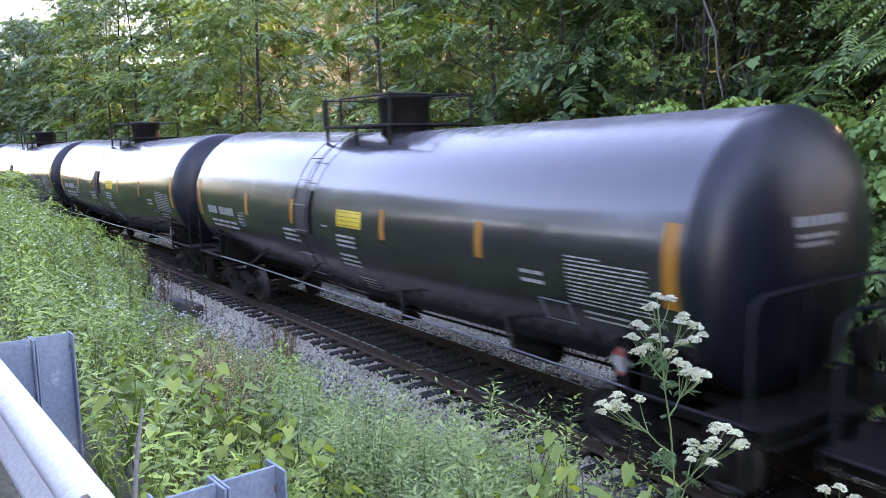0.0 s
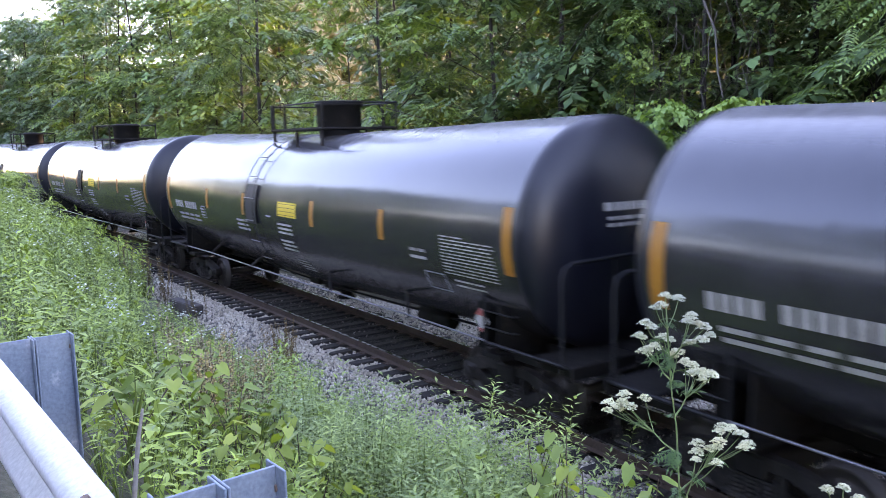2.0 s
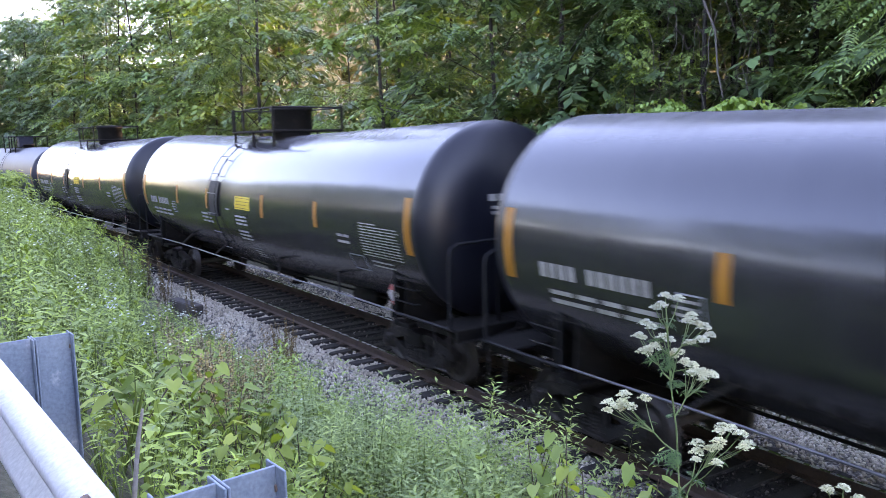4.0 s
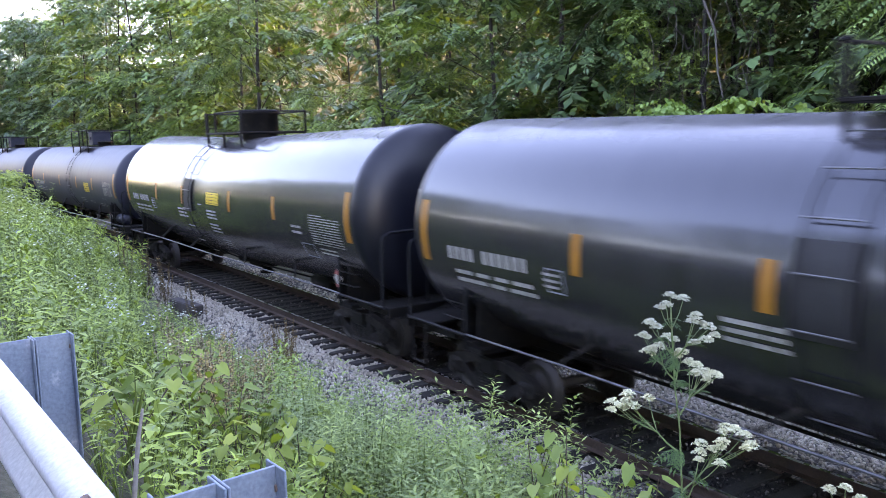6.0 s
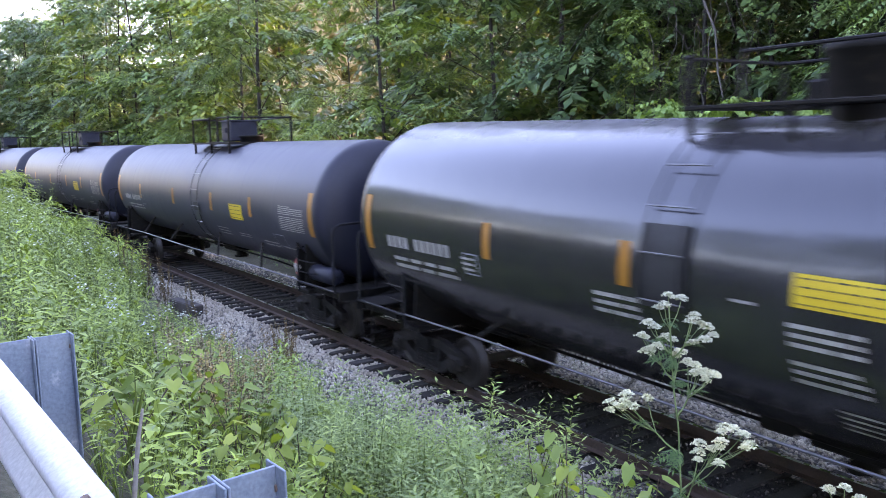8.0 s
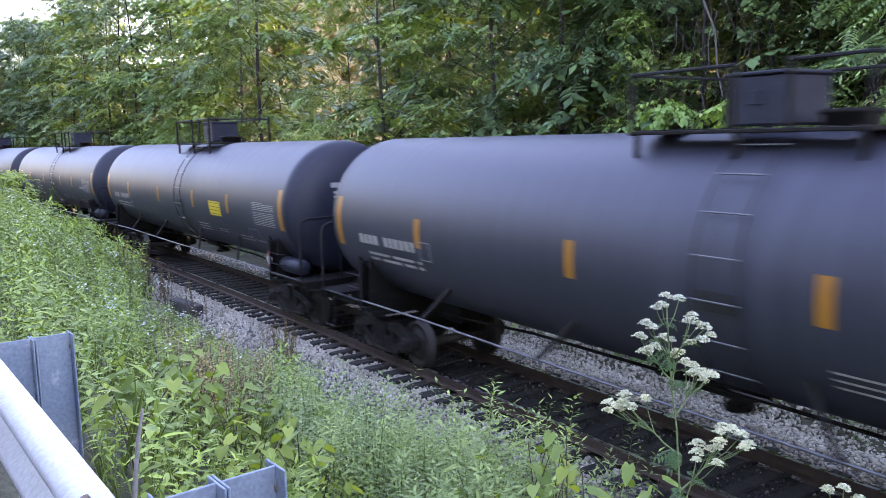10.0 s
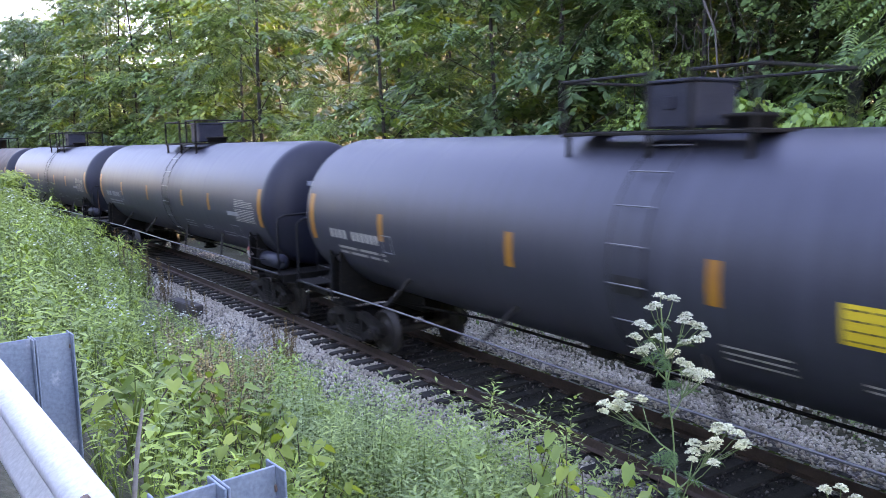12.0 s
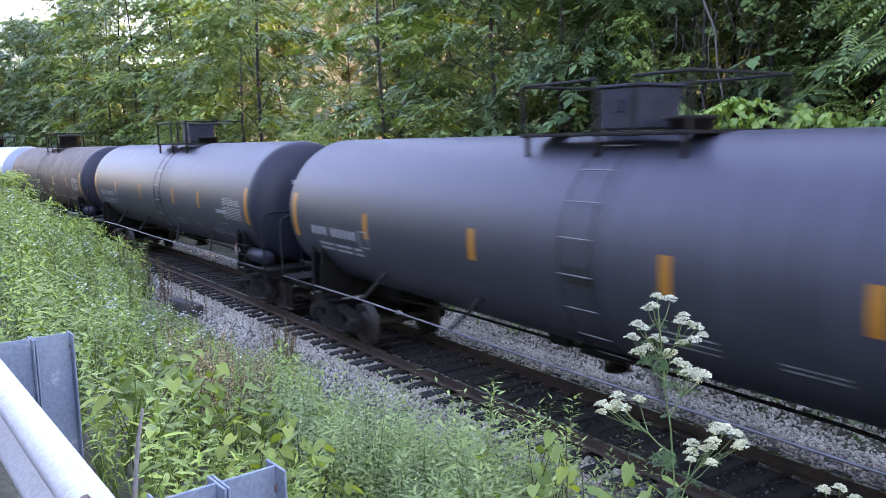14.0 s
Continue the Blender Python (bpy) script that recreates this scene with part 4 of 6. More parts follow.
def make_stones():
    """Loose crushed stone, thick where the camera sees it well."""
    rng = np.random.default_rng(3)
    cube = np.array([(x, y, z) for x in (-1, 1) for y in (-1, 1) for z in (-1, 1)], float)
    quads = [(0, 1, 3, 2), (4, 6, 7, 5), (0, 4, 5, 1), (2, 3, 7, 6), (0, 2, 6, 4), (1, 5, 7, 3)]
    tf = np.array([t for q in quads for t in ((q[0], q[1], q[2]), (q[0], q[2], q[3]))])
    pieces = []

    def lay(n, s0, s1, l0, l1, size, lift=0.0):
        for k in range(6):
            m = n // 6
            tv = cube * rng.uniform(0.55, 1.0, (8, 3)) * np.array([1.0, 0.75, 0.6])
            s, lat = rng.uniform(s0, s1, m), rng.uniform(l0, l1, m)
            x, y = trk_np(s, lat)
            bed = np.interp(lat, [-3.2, -2.55, -2.2, -1.8, -0.84, -0.7, 0.7, 0.84, 1.8, 2.6, 3.1, 4.6], [-0.68, -0.64, -0.44, -0.262, -0.262, -0.24, -0.24, -0.262, -0.262, -0.47, -0.6, -0.68])
            sc = size * rng.uniform(0.55, 1.25, m) * 0.5
            z = bed + sc * rng.uniform(0.1, 0.7, m) + lift * rng.random(m)
            pieces.append(strew((tv, tf), turns(*rng.uniform(0, 6.3, (3, m))), sc, np.stack([x, y, z], 1)))

    lay(11500, -13, 5.5, -2.75, -0.84, 0.062)
    lay(9500, -8, 10, 0.84, 3.4, 0.062)
    lay(3600, -6, 10, 3.3, 4.8, 0.062)
    lay(1500, -26, -13, -2.3, -0.84, 0.07)
    lay(1200, -30, -8, 0.84, 2.6, 0.075)
    v, f = join(pieces)
    tagged(new("ballast_stones", mesh_np("ballast_stones", v, f, STONES)), "loose pale grey crushed stones between and beside the ties", "ballast", kind="stuff")
    # darker stone between the rails
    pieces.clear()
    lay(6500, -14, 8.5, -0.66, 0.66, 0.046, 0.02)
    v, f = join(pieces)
    tagged(new("fouled_ballast", mesh_np("fouled_ballast", v, f, MIDDLE_STONES)), "dark crushed stone between the rails", "ballast", kind="stuff")


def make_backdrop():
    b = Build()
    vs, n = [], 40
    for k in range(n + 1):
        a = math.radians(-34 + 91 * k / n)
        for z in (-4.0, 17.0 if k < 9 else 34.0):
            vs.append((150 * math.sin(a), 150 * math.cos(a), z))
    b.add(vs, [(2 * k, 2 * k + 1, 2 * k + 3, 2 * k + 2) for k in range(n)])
    tagged(new("backdrop", b.mesh("backdrop", DISTANCE)), "glowing yellow backdrop standing in for sunlit ground far beyond the wood", "backdrop", kind="structure")


make_ground()
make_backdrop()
make_track()
make_stones()


# ---------------------------------------------------------------- guard rail at the road's edge
G_DIR = Vector((-1.626 + 0.426, 3.366 - 1.89, 0)).normalized()
G_OUT = Vector((-G_DIR.y, G_DIR.x, 0)) * -1
POST_TOP = 3.292


def i_beam(b, z0, z1, depth, width, t, at, slant=0.0):
    """An I section, web along G_OUT, from z0 to z1; at is the middle of its outer flange."""
    q = Matrix((G_OUT, G_DIR, Vector((0, 0, 1)))).transposed()
    zc, h = (z0 + z1) / 2, z1 - z0
    for off in (-t / 2, -depth + t / 2):
        b.box(Vector(at) + G_OUT * off + Vector((0, 0, zc)), (t, width, h), 0.002, q)
    b.box(Vector(at) + G_OUT * (-depth / 2) + Vector((0, 0, zc)), (depth - 2 * t + 0.001, t, h - 0.001), 0.002, q)


def make_guard_rail():
    rail = thing("guard_rail", "galvanised steel guard rail with a whitened beam at the road edge", "guard rail")
    base = Vector((-0.426, 1.89, 0))
    for k in range(-2, 6):
        at = base + G_DIR * (1.902 * k)
        post = Build()
        i_beam(post, 1.2, POST_TOP, 0.152, 0.1, 0.007, at)
        ob = part("guard_post", post, GALV, rail, "grey galvanised steel post")
        blk = Build()
        i_beam(blk, POST_TOP - 0.36, POST_TOP + 0.0, 0.152, 0.1, 0.007, at - G_OUT * 0.155)
        part("spacer_block", blk, GALV, rail, "short galvanised steel spacer")
        hole = Build()
        q = Matrix((G_OUT, G_DIR, Vector((0, 0, 1)))).transposed()
        hole.cyl(at + G_OUT * 0.001 + G_DIR * 0.03 + Vector((0, 0, POST_TOP - 0.06)), at + G_OUT * 0.006 + G_DIR * 0.03 + Vector((0, 0, POST_TOP - 0.06)), 0.011, 10)
        hole.cyl(at - G_OUT * 0.012 - G_DIR * 0.0 + Vector((0, 0, POST_TOP - 0.06)), at - G_OUT * 0.004 + Vector((0, 0, POST_TOP - 0.06)), 0.011, 10)
        part("post_bolt", hole, RUST_BOLT, ob)
    # W-shaped beam: depth towards the road, height
    w = [(0.0, 0.155), (0.012, 0.15), (0.045, 0.135), (0.078, 0.118), (0.083, 0.098), (0.078, 0.078), (0.02, 0.03), (0.004, 0.012), (0.004, -0.012),
         (0.02, -0.03), (0.078, -0.078), (0.083, -0.098), (0.078, -0.118), (0.045, -0.135), (0.012, -0.15), (0.0, -0.155)]
    b = Build()
    top = POST_TOP - 0.155 - 0.01
    rows = []
    for along in np.arange(-6.0, 12.1, 0.5):
        o = base + G_DIR * along - G_OUT * (0.352 - 0.022 * along) - Vector((0, 0, 0.03 - 0.014 * along))
        rows.append([o - G_OUT * d + Vector((0, 0, top + h)) for d, h in w] + [o - G_OUT * (d - 0.004) + Vector((0, 0, top + h)) for d, h in reversed(w)])
    n = len(rows[0])
    vs = [tuple(p) for r in rows for p in r]
    fs = [(i * n + k, i * n + (k + 1) % n, (i + 1) * n + (k + 1) % n, (i + 1) * n + k) for i in range(len(rows) - 1) for k in range(n)]
    b.add(vs, fs, True)
    beam = part("rail_beam", b, GALV_BEAM, rail, "whitened corrugated steel beam")
    for along in (0.23, 2.2, -1.4):
        for d, h in ((0.052, 0.137),):
            o = base + G_DIR * along - G_OUT * (0.352 - 0.022 * along + d) + Vector((0, 0, top + h - 0.03 + 0.014 * along))
            nrm = (-G_OUT * 0.55 + Vector((0, 0, 1))).normalized()
            bolt = Build()
            bolt.cyl(o - nrm * 0.004, o + nrm * 0.007, 0.017, 14)
            part("beam_bolt", bolt, RUST_BOLT, beam, "rusty button-head bolt")


make_guard_rail()

old = Build()
old.box((0, 0, 0), (1.2, 0.3, 0.3), 0.03)
ob = tagged(new("old_timber", old.mesh("old_timber", CONCRETE)), "weathered grey block of old tie timber on the ballast edge", "timber")
ob.matrix_world = Matrix.Translation(trk(-8.9, -2.25, -0.2)) @ Matrix.Rotation(heading(-8.7) + 0.25, 4, "Z") @ Matrix.Rotation(0.06, 4, "Y")

stick = Build()
stick.tube([(0, 0, -1.2), (0.006, 0.01, -0.6), (0.0, 0.012, -0.2), (0.004, 0.012, 0.06), (0.012, 0.016, 0.17)], 0.015, 7, 0.005)
ob = tagged(new("broken_stick", stick.mesh("broken_stick", STICK)), "pale broken dry stick standing in the weeds", "stick")
ob.matrix_world = Matrix.Translation((-1.08, 2.62, 3.02)) @ Matrix.Rotation(0.12, 4, "Y")

# ---------------------------------------------------------------- leaf shapes
def lance_leaf(length, width, fold=0.25, bend=0.0):
    """A narrow curved leaf along x with a folded midrib, for plants close by."""
    t = np.array([0.0, 0.22, 0.5, 0.78, 1.0])
    half = width / 2 * np.array([0.12, 0.8, 1.0, 0.6, 0.0])
    z = -bend * t * t
    mid = np.stack([t * length, 0 * t, z], 1)
    sides = [np.stack([t * length, sg * half, z + fold * half], 1) for sg in (1, -1)]
    v = np.concatenate([mid, sides[0][:4], sides[1][:4]])
    f = []
    for k in range(3):
        f += [(k, k + 1, 5 + k + 1), (k, 5 + k + 1, 5 + k), (k, 9 + k, 9 + k + 1), (k, 9 + k + 1, k + 1)]
    return v, np.array(f + [(3, 4, 8), (3, 12, 4)])


def leaf(length, width, fold=0.25, bend=0.0, start=(0, 0, 0)):
    """A pointed leaf along x with a folded midrib: four triangles."""
    x0, y0, z0 = start
    v = [(0, 0, 0), (0.4 * length, width / 2, fold * width / 2 - bend * 0.3), (0.45 * length, 0, -bend * 0.35), (0.4 * length, -width / 2, fold * width / 2 - bend * 0.3), (length, 0, -bend)]
    return np.array(v) + np.array(start), np.array([(0, 2, 1), (0, 3, 2), (1, 2, 4), (2, 3, 4)])


def flat_leaf(length, width, bend=0.0, start=(0, 0, 0), yaw=0.0, tilt=0.0):
    """A diamond leaf of two triangles."""
    v = np.array([(0, 0, 0), (0.45 * length, width / 2, -bend * 0.3), (length, 0, -bend), (0.45 * length, -width / 2, -bend * 0.3)])
    v = v @ turns(np.array([yaw]), np.array([tilt]), np.array([0.0]))[0].T
    return v + np.array(start), np.array([(0, 2, 1), (0, 3, 2)])


def heart_leaf(length, width, cup=0.2, droop=0.15):
    v = [(0, 0, 0), (-0.08 * length, width * 0.28, 0.02), (0.22 * length, width * 0.5, cup * width * 0.4), (0.62 * length, width * 0.34, cup * width * 0.2 - droop * length * 0.4),
         (length, 0, -droop * length), (0.62 * length, -width * 0.34, cup * width * 0.2 - droop * length * 0.4), (0.22 * length, -width * 0.5, cup * width * 0.4),
         (-0.08 * length, -width * 0.28, 0.02), (0.45 * length, 0, -droop * length * 0.2)]
    return np.array(v), np.array([(0, 8, 1), (1, 8, 2), (2, 8, 3), (3, 8, 4), (4, 8, 5), (5, 8, 6), (6, 8, 7), (7, 8, 0)])


def frond(pairs, length, leaf_len, leaf_w, droop):
    """A feather-shaped compound leaf along x."""
    out = []
    for k in range(pairs):
        t = (k + 0.6) / (pairs + 0.4)
        z = -droop * length * t * t
        ll = leaf_len * (1 - 0.45 * abs(t - 0.4))
        for sg in (-1, 1):
            out.append(flat_leaf(ll, leaf_w, 0.25 * ll, (t * length, 0, z), sg * 1.05, 0.1))
    out.append(flat_leaf(leaf_len, leaf_w, 0.3 * leaf_len, (length, 0, -droop * length), 0, 0.35))
    return join(out)


def spray(n, reach, leaf_len, leaf_w, rng):
    """A twig end with simple leaves."""
    out = []
    for k in range(n):
        t = (k + 0.5) / n
        out.append(flat_leaf(leaf_len * rng.uniform(0.75, 1.2), leaf_w, 0.2 * leaf_len, (t * reach, 0, -0.15 * reach * t), rng.uniform(0.3, 1.3) * (1 if k % 2 else -1), rng.uniform(-0.15, 0.45)))
    return join(out)


# ---------------------------------------------------------------- trees
def crown(rng, height, spread, foot, clumps, per, templates, size, shape=0.75, low=1.0):
    """Foliage in flat, drooping clumps with gaps between them."""
    pieces, centres = [], []
    for _ in range(clumps):
        u = rng.random() ** low
        z = foot + (height - foot) * u
        env = spread * (math.sin(math.pi * (0.12 + 0.86 * u ** shape)) ** 0.7)
        a = rng.uniform(0, 2 * math.pi)
        r = env * math.sqrt(rng.uniform(0.12, 1.0)) * rng.uniform(0.85, 1.12)
        centres.append((r * math.cos(a), r * math.sin(a), z, a))
    for cx, cy, cz, a in centres:
        n = max(4, int(per * rng.uniform(0.6, 1.4)))
        w = rng.uniform(0.6, 1.1) * size
        off = rng.normal(0, 1, (n, 3)) * np.array([w, w, w * 0.17]) * 0.6
        pos = off + np.array([cx, cy, cz])
        pos[:, 2] -= 0.25 * (off[:, 0] ** 2 + off[:, 1] ** 2) / max(0.3, w)
        yaw = np.arctan2(off[:, 1], off[:, 0]) * 0.5 + a * 0.5 + rng.normal(0, 0.8, n)
        yaw = np.where(rng.random(n) < 0.6, np.arctan2(off[:, 1] + 0.3 * math.sin(a), off[:, 0] + 0.3 * math.cos(a)), yaw)
        rot = turns(yaw, rng.normal(0.2, 0.22, n), rng.normal(0, 0.24, n))
        t = templates[rng.integers(len(templates))]
        pieces.append(strew(t, rot, rng.uniform(0.75, 1.25, n), pos))
    return join(pieces), centres


def trunk_build(rng, height, radius, centres, limbs):
    b = Build()
    lean = rng.uniform(-0.06, 0.06, 2)
    pts = [(lean[0] * z + 0.12 * math.sin(z * 0.5 + lean[1] * 30), lean[1] * z + 0.1 * math.cos(z * 0.4), z) for z in np.linspace(-0.5, height * 0.86, 9)]
    radius *= 0.7
    b.tube(pts, radius, 9, radius * 0.22)
    for k in rng.choice(len(centres), limbs, replace=False):
        cx, cy, cz, a = centres[k]
        z0 = max(1.0, cz - rng.uniform(0.8, 2.2))
        f = min(1.0, (z0 + 0.5) / (height * 0.86 + 0.5))
        i = min(7, int(f * 8))
        p0 = Vector(pts[i]).lerp(Vector(pts[i + 1]), f * 8 - i if f * 8 - i <= 1 else 1)
        p1 = Vector((cx, cy, cz))
        mid = p0.lerp(p1, 0.55) + Vector((0, 0, 0.35))
        b.tube([p0, p0.lerp(mid, 0.5), mid, p1], radius * 0.3 * (1 - 0.6 * f), 5, 0.012)
    return b


def make_trees():
    rng = np.random.default_rng(21)
    r2 = random.Random(9)
    fr = [frond(5, 0.58, 0.19, 0.07, 0.3), frond(5, 0.62, 0.185, 0.068, 0.35)]
    sp = [spray(10, 0.6, 0.155, 0.09, r2), spray(10, 0.52, 0.15, 0.086, r2)]
    mid = [frond(5, 0.85, 0.3, 0.12, 0.3), spray(10, 0.8, 0.27, 0.155, r2)]
    core = [spray(9, 0.8, 0.3, 0.18, r2), spray(8, 0.7, 0.28, 0.17, r2)]
    deep = [spray(9, 0.95, 0.42, 0.24, r2), spray(9, 0.85, 0.4, 0.23, r2)]
    kinds = []

    def grow(h, sprd, foot, cl, per, tm, size, mat, rad, limbs, label, low=1.0, inner=0):
        (v, f), centres = crown(rng, h, sprd, foot, cl, per, tm, size, low=low)
        if inner:
            # shaded leaves in the heart of the crown
            v2, f2 = crown(rng, h * 0.95, sprd * 0.62, foot, inner, 10, core, size, low=low * 0.8)[0]
            v, f = join([(v, f), (v2, f2)])
        tree = thing("tree", label, "tree", "trees of the wood")
        part("trunk", trunk_build(rng, h, rad, centres, limbs), BARK, tree)
        part("crown", mesh_np("crown", v, f, mat), mat, tree)
        kinds.append(tree)

    edge = "tall green broadleaf tree in the dense wood edge"
    grow(17, 3.8, 1.0, 66, 28, fr, 1.0, LEAF_WOOD, 0.16, 24, edge, 1.9, 44)
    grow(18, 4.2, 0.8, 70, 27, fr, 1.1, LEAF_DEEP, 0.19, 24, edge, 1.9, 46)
    grow(16, 3.8, 0.6, 66, 28, sp, 1.05, LEAF_WOOD, 0.16, 24, edge, 1.9, 44)
    grow(19, 4.0, 1.2, 70, 27, fr, 1.1, LEAF_DEEP, 0.18, 24, edge, 1.9, 46)
    grow(13, 3.4, 0.3, 64, 28, sp, 0.95, LEAF_WOOD, 0.13, 22, edge, 1.5, 40)
    # 5: young thin tree with a bare trunk
    grow(15, 2.2, 5.0, 40, 10, sp, 0.9, LEAF_DEEP, 0.13, 14, "slender dark woodland tree with a bare trunk")
    # 6: the wood across the road
    grow(17, 4.4, 0.5, 90, 4, [frond(3, 1.3, 0.85, 0.4, 0.3)], 1.3, LEAF_DEEP, 0.2, 8, "broad dark tree in the wood across the road")
    # 7: farther along the line
    grow(17, 4.3, 0.4, 80, 10, mid, 1.15, LEAF_WOOD, 0.16, 10, "full-leaved green tree farther along the wood", 1.3, 30)
    # 8: the depth of the wood, its shade put into darker leaf colour
    grow(16, 3.8, 0.2, 74, 8, deep, 1.25, LEAF_DEEP, 0.15, 10, "leafy tree deep in the wood, its leaves darkened for shade", 1.2)
    # 9: added unseen high crown that closes and darkens the wood, bare below
    grow(17, 4.6, 8.6, 90, 12, mid, 1.3, LEAF_DEEP, 0.17, 16, "tall tree added to shade the wood edge with its high crown", 0.9, 30)
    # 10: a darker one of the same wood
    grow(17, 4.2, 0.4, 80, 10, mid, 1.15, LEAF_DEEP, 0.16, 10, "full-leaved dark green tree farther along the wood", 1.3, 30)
    # (s, lat, kind, scale)
    places = [(-3.4, 11.8, 9, 1.0), (0.6, 11.4, 9, 0.97), (4.2, 11.6, 9, 1.02), (-2.9, 11.0, 1, 0.8), (0.4, 10.6, 3, 0.75), (3.0, 10.9, 1, 0.8), (6.0, 10.4, 3, 0.8), (-9.5, 14, 8, 1.0), (-7.4, 12.6, 8, 0.95), (-6, 16, 8, 1.1), (-3, 18, 8, 1.0), (1, 16, 8, 1.0), (4, 14, 8, 1.1),
              (-47, 12.2, 10, 1.15), (-53, 12.8, 7, 1.15), (-58.5, 12.4, 10, 1.15), (-63.5, 12.6, 10, 1.1), (-68, 12.2, 7, 1.1), (-71, 13, 10, 1.0), (-77, 15, 7, 1.2), (-81, 18, 7, 1.25), (-74, 18, 7, 0.9), (-86, 13, 7, 1.2), (-79, 11, 7, 1.15), (-90, 17, 7, 1.25)]
    pr = random.Random(14)
    s = 12.0
    while s > -98:
        if not -4.0 < s < 3.5 and not -21.5 < s < -17:
            # mostly darker-leaved kinds past s -9, painting in the shaded recess there
            places.append((s + pr.uniform(-0.8, 0.8), pr.uniform(7.6, 9.4), (pr.choice([1, 3, 1, 2]) if s > -9 else pr.choice([0, 2, 4, 0, 2, 3])) if s > -38 else pr.choice([7, 10, 10]), pr.uniform(0.95, 1.15)))
        s -= pr.uniform(3.6, 5.0)
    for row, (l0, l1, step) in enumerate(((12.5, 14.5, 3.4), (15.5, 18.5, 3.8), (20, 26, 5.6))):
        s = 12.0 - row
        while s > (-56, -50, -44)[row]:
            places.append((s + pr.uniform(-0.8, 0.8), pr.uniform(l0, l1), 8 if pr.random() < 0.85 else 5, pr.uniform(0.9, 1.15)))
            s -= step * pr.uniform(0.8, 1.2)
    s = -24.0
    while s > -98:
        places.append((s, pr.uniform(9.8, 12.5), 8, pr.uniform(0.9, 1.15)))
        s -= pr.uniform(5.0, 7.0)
    for s, lat in ((-1.2, 9.5), (-2.4, 12.0), (-0.2, 11.0), (0.9, 13.0), (2.6, 10.4), (-4.2, 11.2), (-24, 15.5), (-26.5, 17), (-22, 13.6), (-7.5, 11.4), (-9.2, 13.4)):
        places.append((s, lat, 5, pr.uniform(0.95, 1.2)))
    used = set()

    def put(kind, at, yaw, sc):
        m = Matrix.Translation(at) @ Matrix.Rotation(yaw, 4, "Z") @ Matrix.Scale(sc, 4)
        if kind not in used:
            used.add(kind)
            kinds[kind].matrix_world = m
        else:
            ob = copy_thing(kinds[kind], m)
            ob.matrix_world = m

    for s, lat, k, sc in places:
        # two thin lanes in the wood where the glowing backdrop shows through
        p = trk(s, lat)
        az, away = math.atan2(p.x, p.y), math.hypot(p.x, p.y)
        lane = min(abs(s - np.interp(lat, [6, 10, 16, 24, 34], [-15.6, -22.6, -32.9, -45, -58])) / (3.0 + 0.03 * lat),
                   abs(s - np.interp(lat, [6, 10, 16, 24, 34], [-2.4, -6.2, -11.8, -18.9, -27])) / 0.75)
        if lane < (1.45 if lat > 11 else 1) and k != 5:
            continue
        if lat > 11 and min(abs(az - math.radians(a)) * away for a in (-13.3, -19.4)) < 1.3:
            continue
        # a hollow under the high crowns
        if 19.5 < math.degrees(az) < 26.5 and away < 23.5 and k not in (5, 9):
            continue
        low = 0.9 if s < -76 else 1.0
        put(k, (p.x, p.y, float(land(lat, s)) - 0.1), pr.uniform(0, 6.28), sc * low)
    # unseen trees added beside the line ahead, darkening reflections in the tank heads
    for k in range(10):
        p = trk(15.5 + 4.6 * k, 8.6 + (k % 3))
        put(7 if k % 2 else 10, (p.x, p.y, -0.4), 0.9 * k, 0.95)
    for k in range(len(kinds)):
        if k not in used and k != 6:
            p = trk(18 + 3 * k, 10.5)
            put(k, (p.x, p.y, -0.3), 1.0 + k, 0.95)
    # the wood across the road, behind the camera
    s = 60.0
    while s > -122:
        lat = pr.uniform(-22, -18.5)
        p = trk(s, lat)
        # unseen ones past s -45 added large to block low sky from reflections
        big = float(np.interp(s, [-70, -45, -30, -14, -8, 60], [0.95, 0.8, 0.55, 0.6, 0.86, 0.86]))
        put(6, (p.x, p.y, float(land(lat, s)) - 0.1), pr.uniform(0, 6.28), big * pr.uniform(0.9, 1.1))
        s -= pr.uniform(5.0, 7.0)
    return kinds


make_trees()


def bush(name, label, at, height, spread, clumps, per, templates, material, seed, size=0.6, stems=6):
    rng = np.random.default_rng(seed)
    (v, f), centres = crown(rng, height, spread, 0.15, clumps, per, templates, size, 0.6)
    t = thing(name, label, "shrub", "shrubs beside the line", at=Matrix.Translation(at))
    b = Build()
    for k in rng.choice(len(centres), min(stems, len(centres)), replace=False):
        cx, cy, cz, a = centres[k]
        b.tube([(cx * 0.1, cy * 0.1, -0.3), (cx * 0.4, cy * 0.4, cz * 0.5), (cx, cy, cz)], 0.03, 5, 0.008)
    part("stem", b, BARK, t)
    part("foliage", mesh_np("foliage", v, f, material), material, t)
    return t


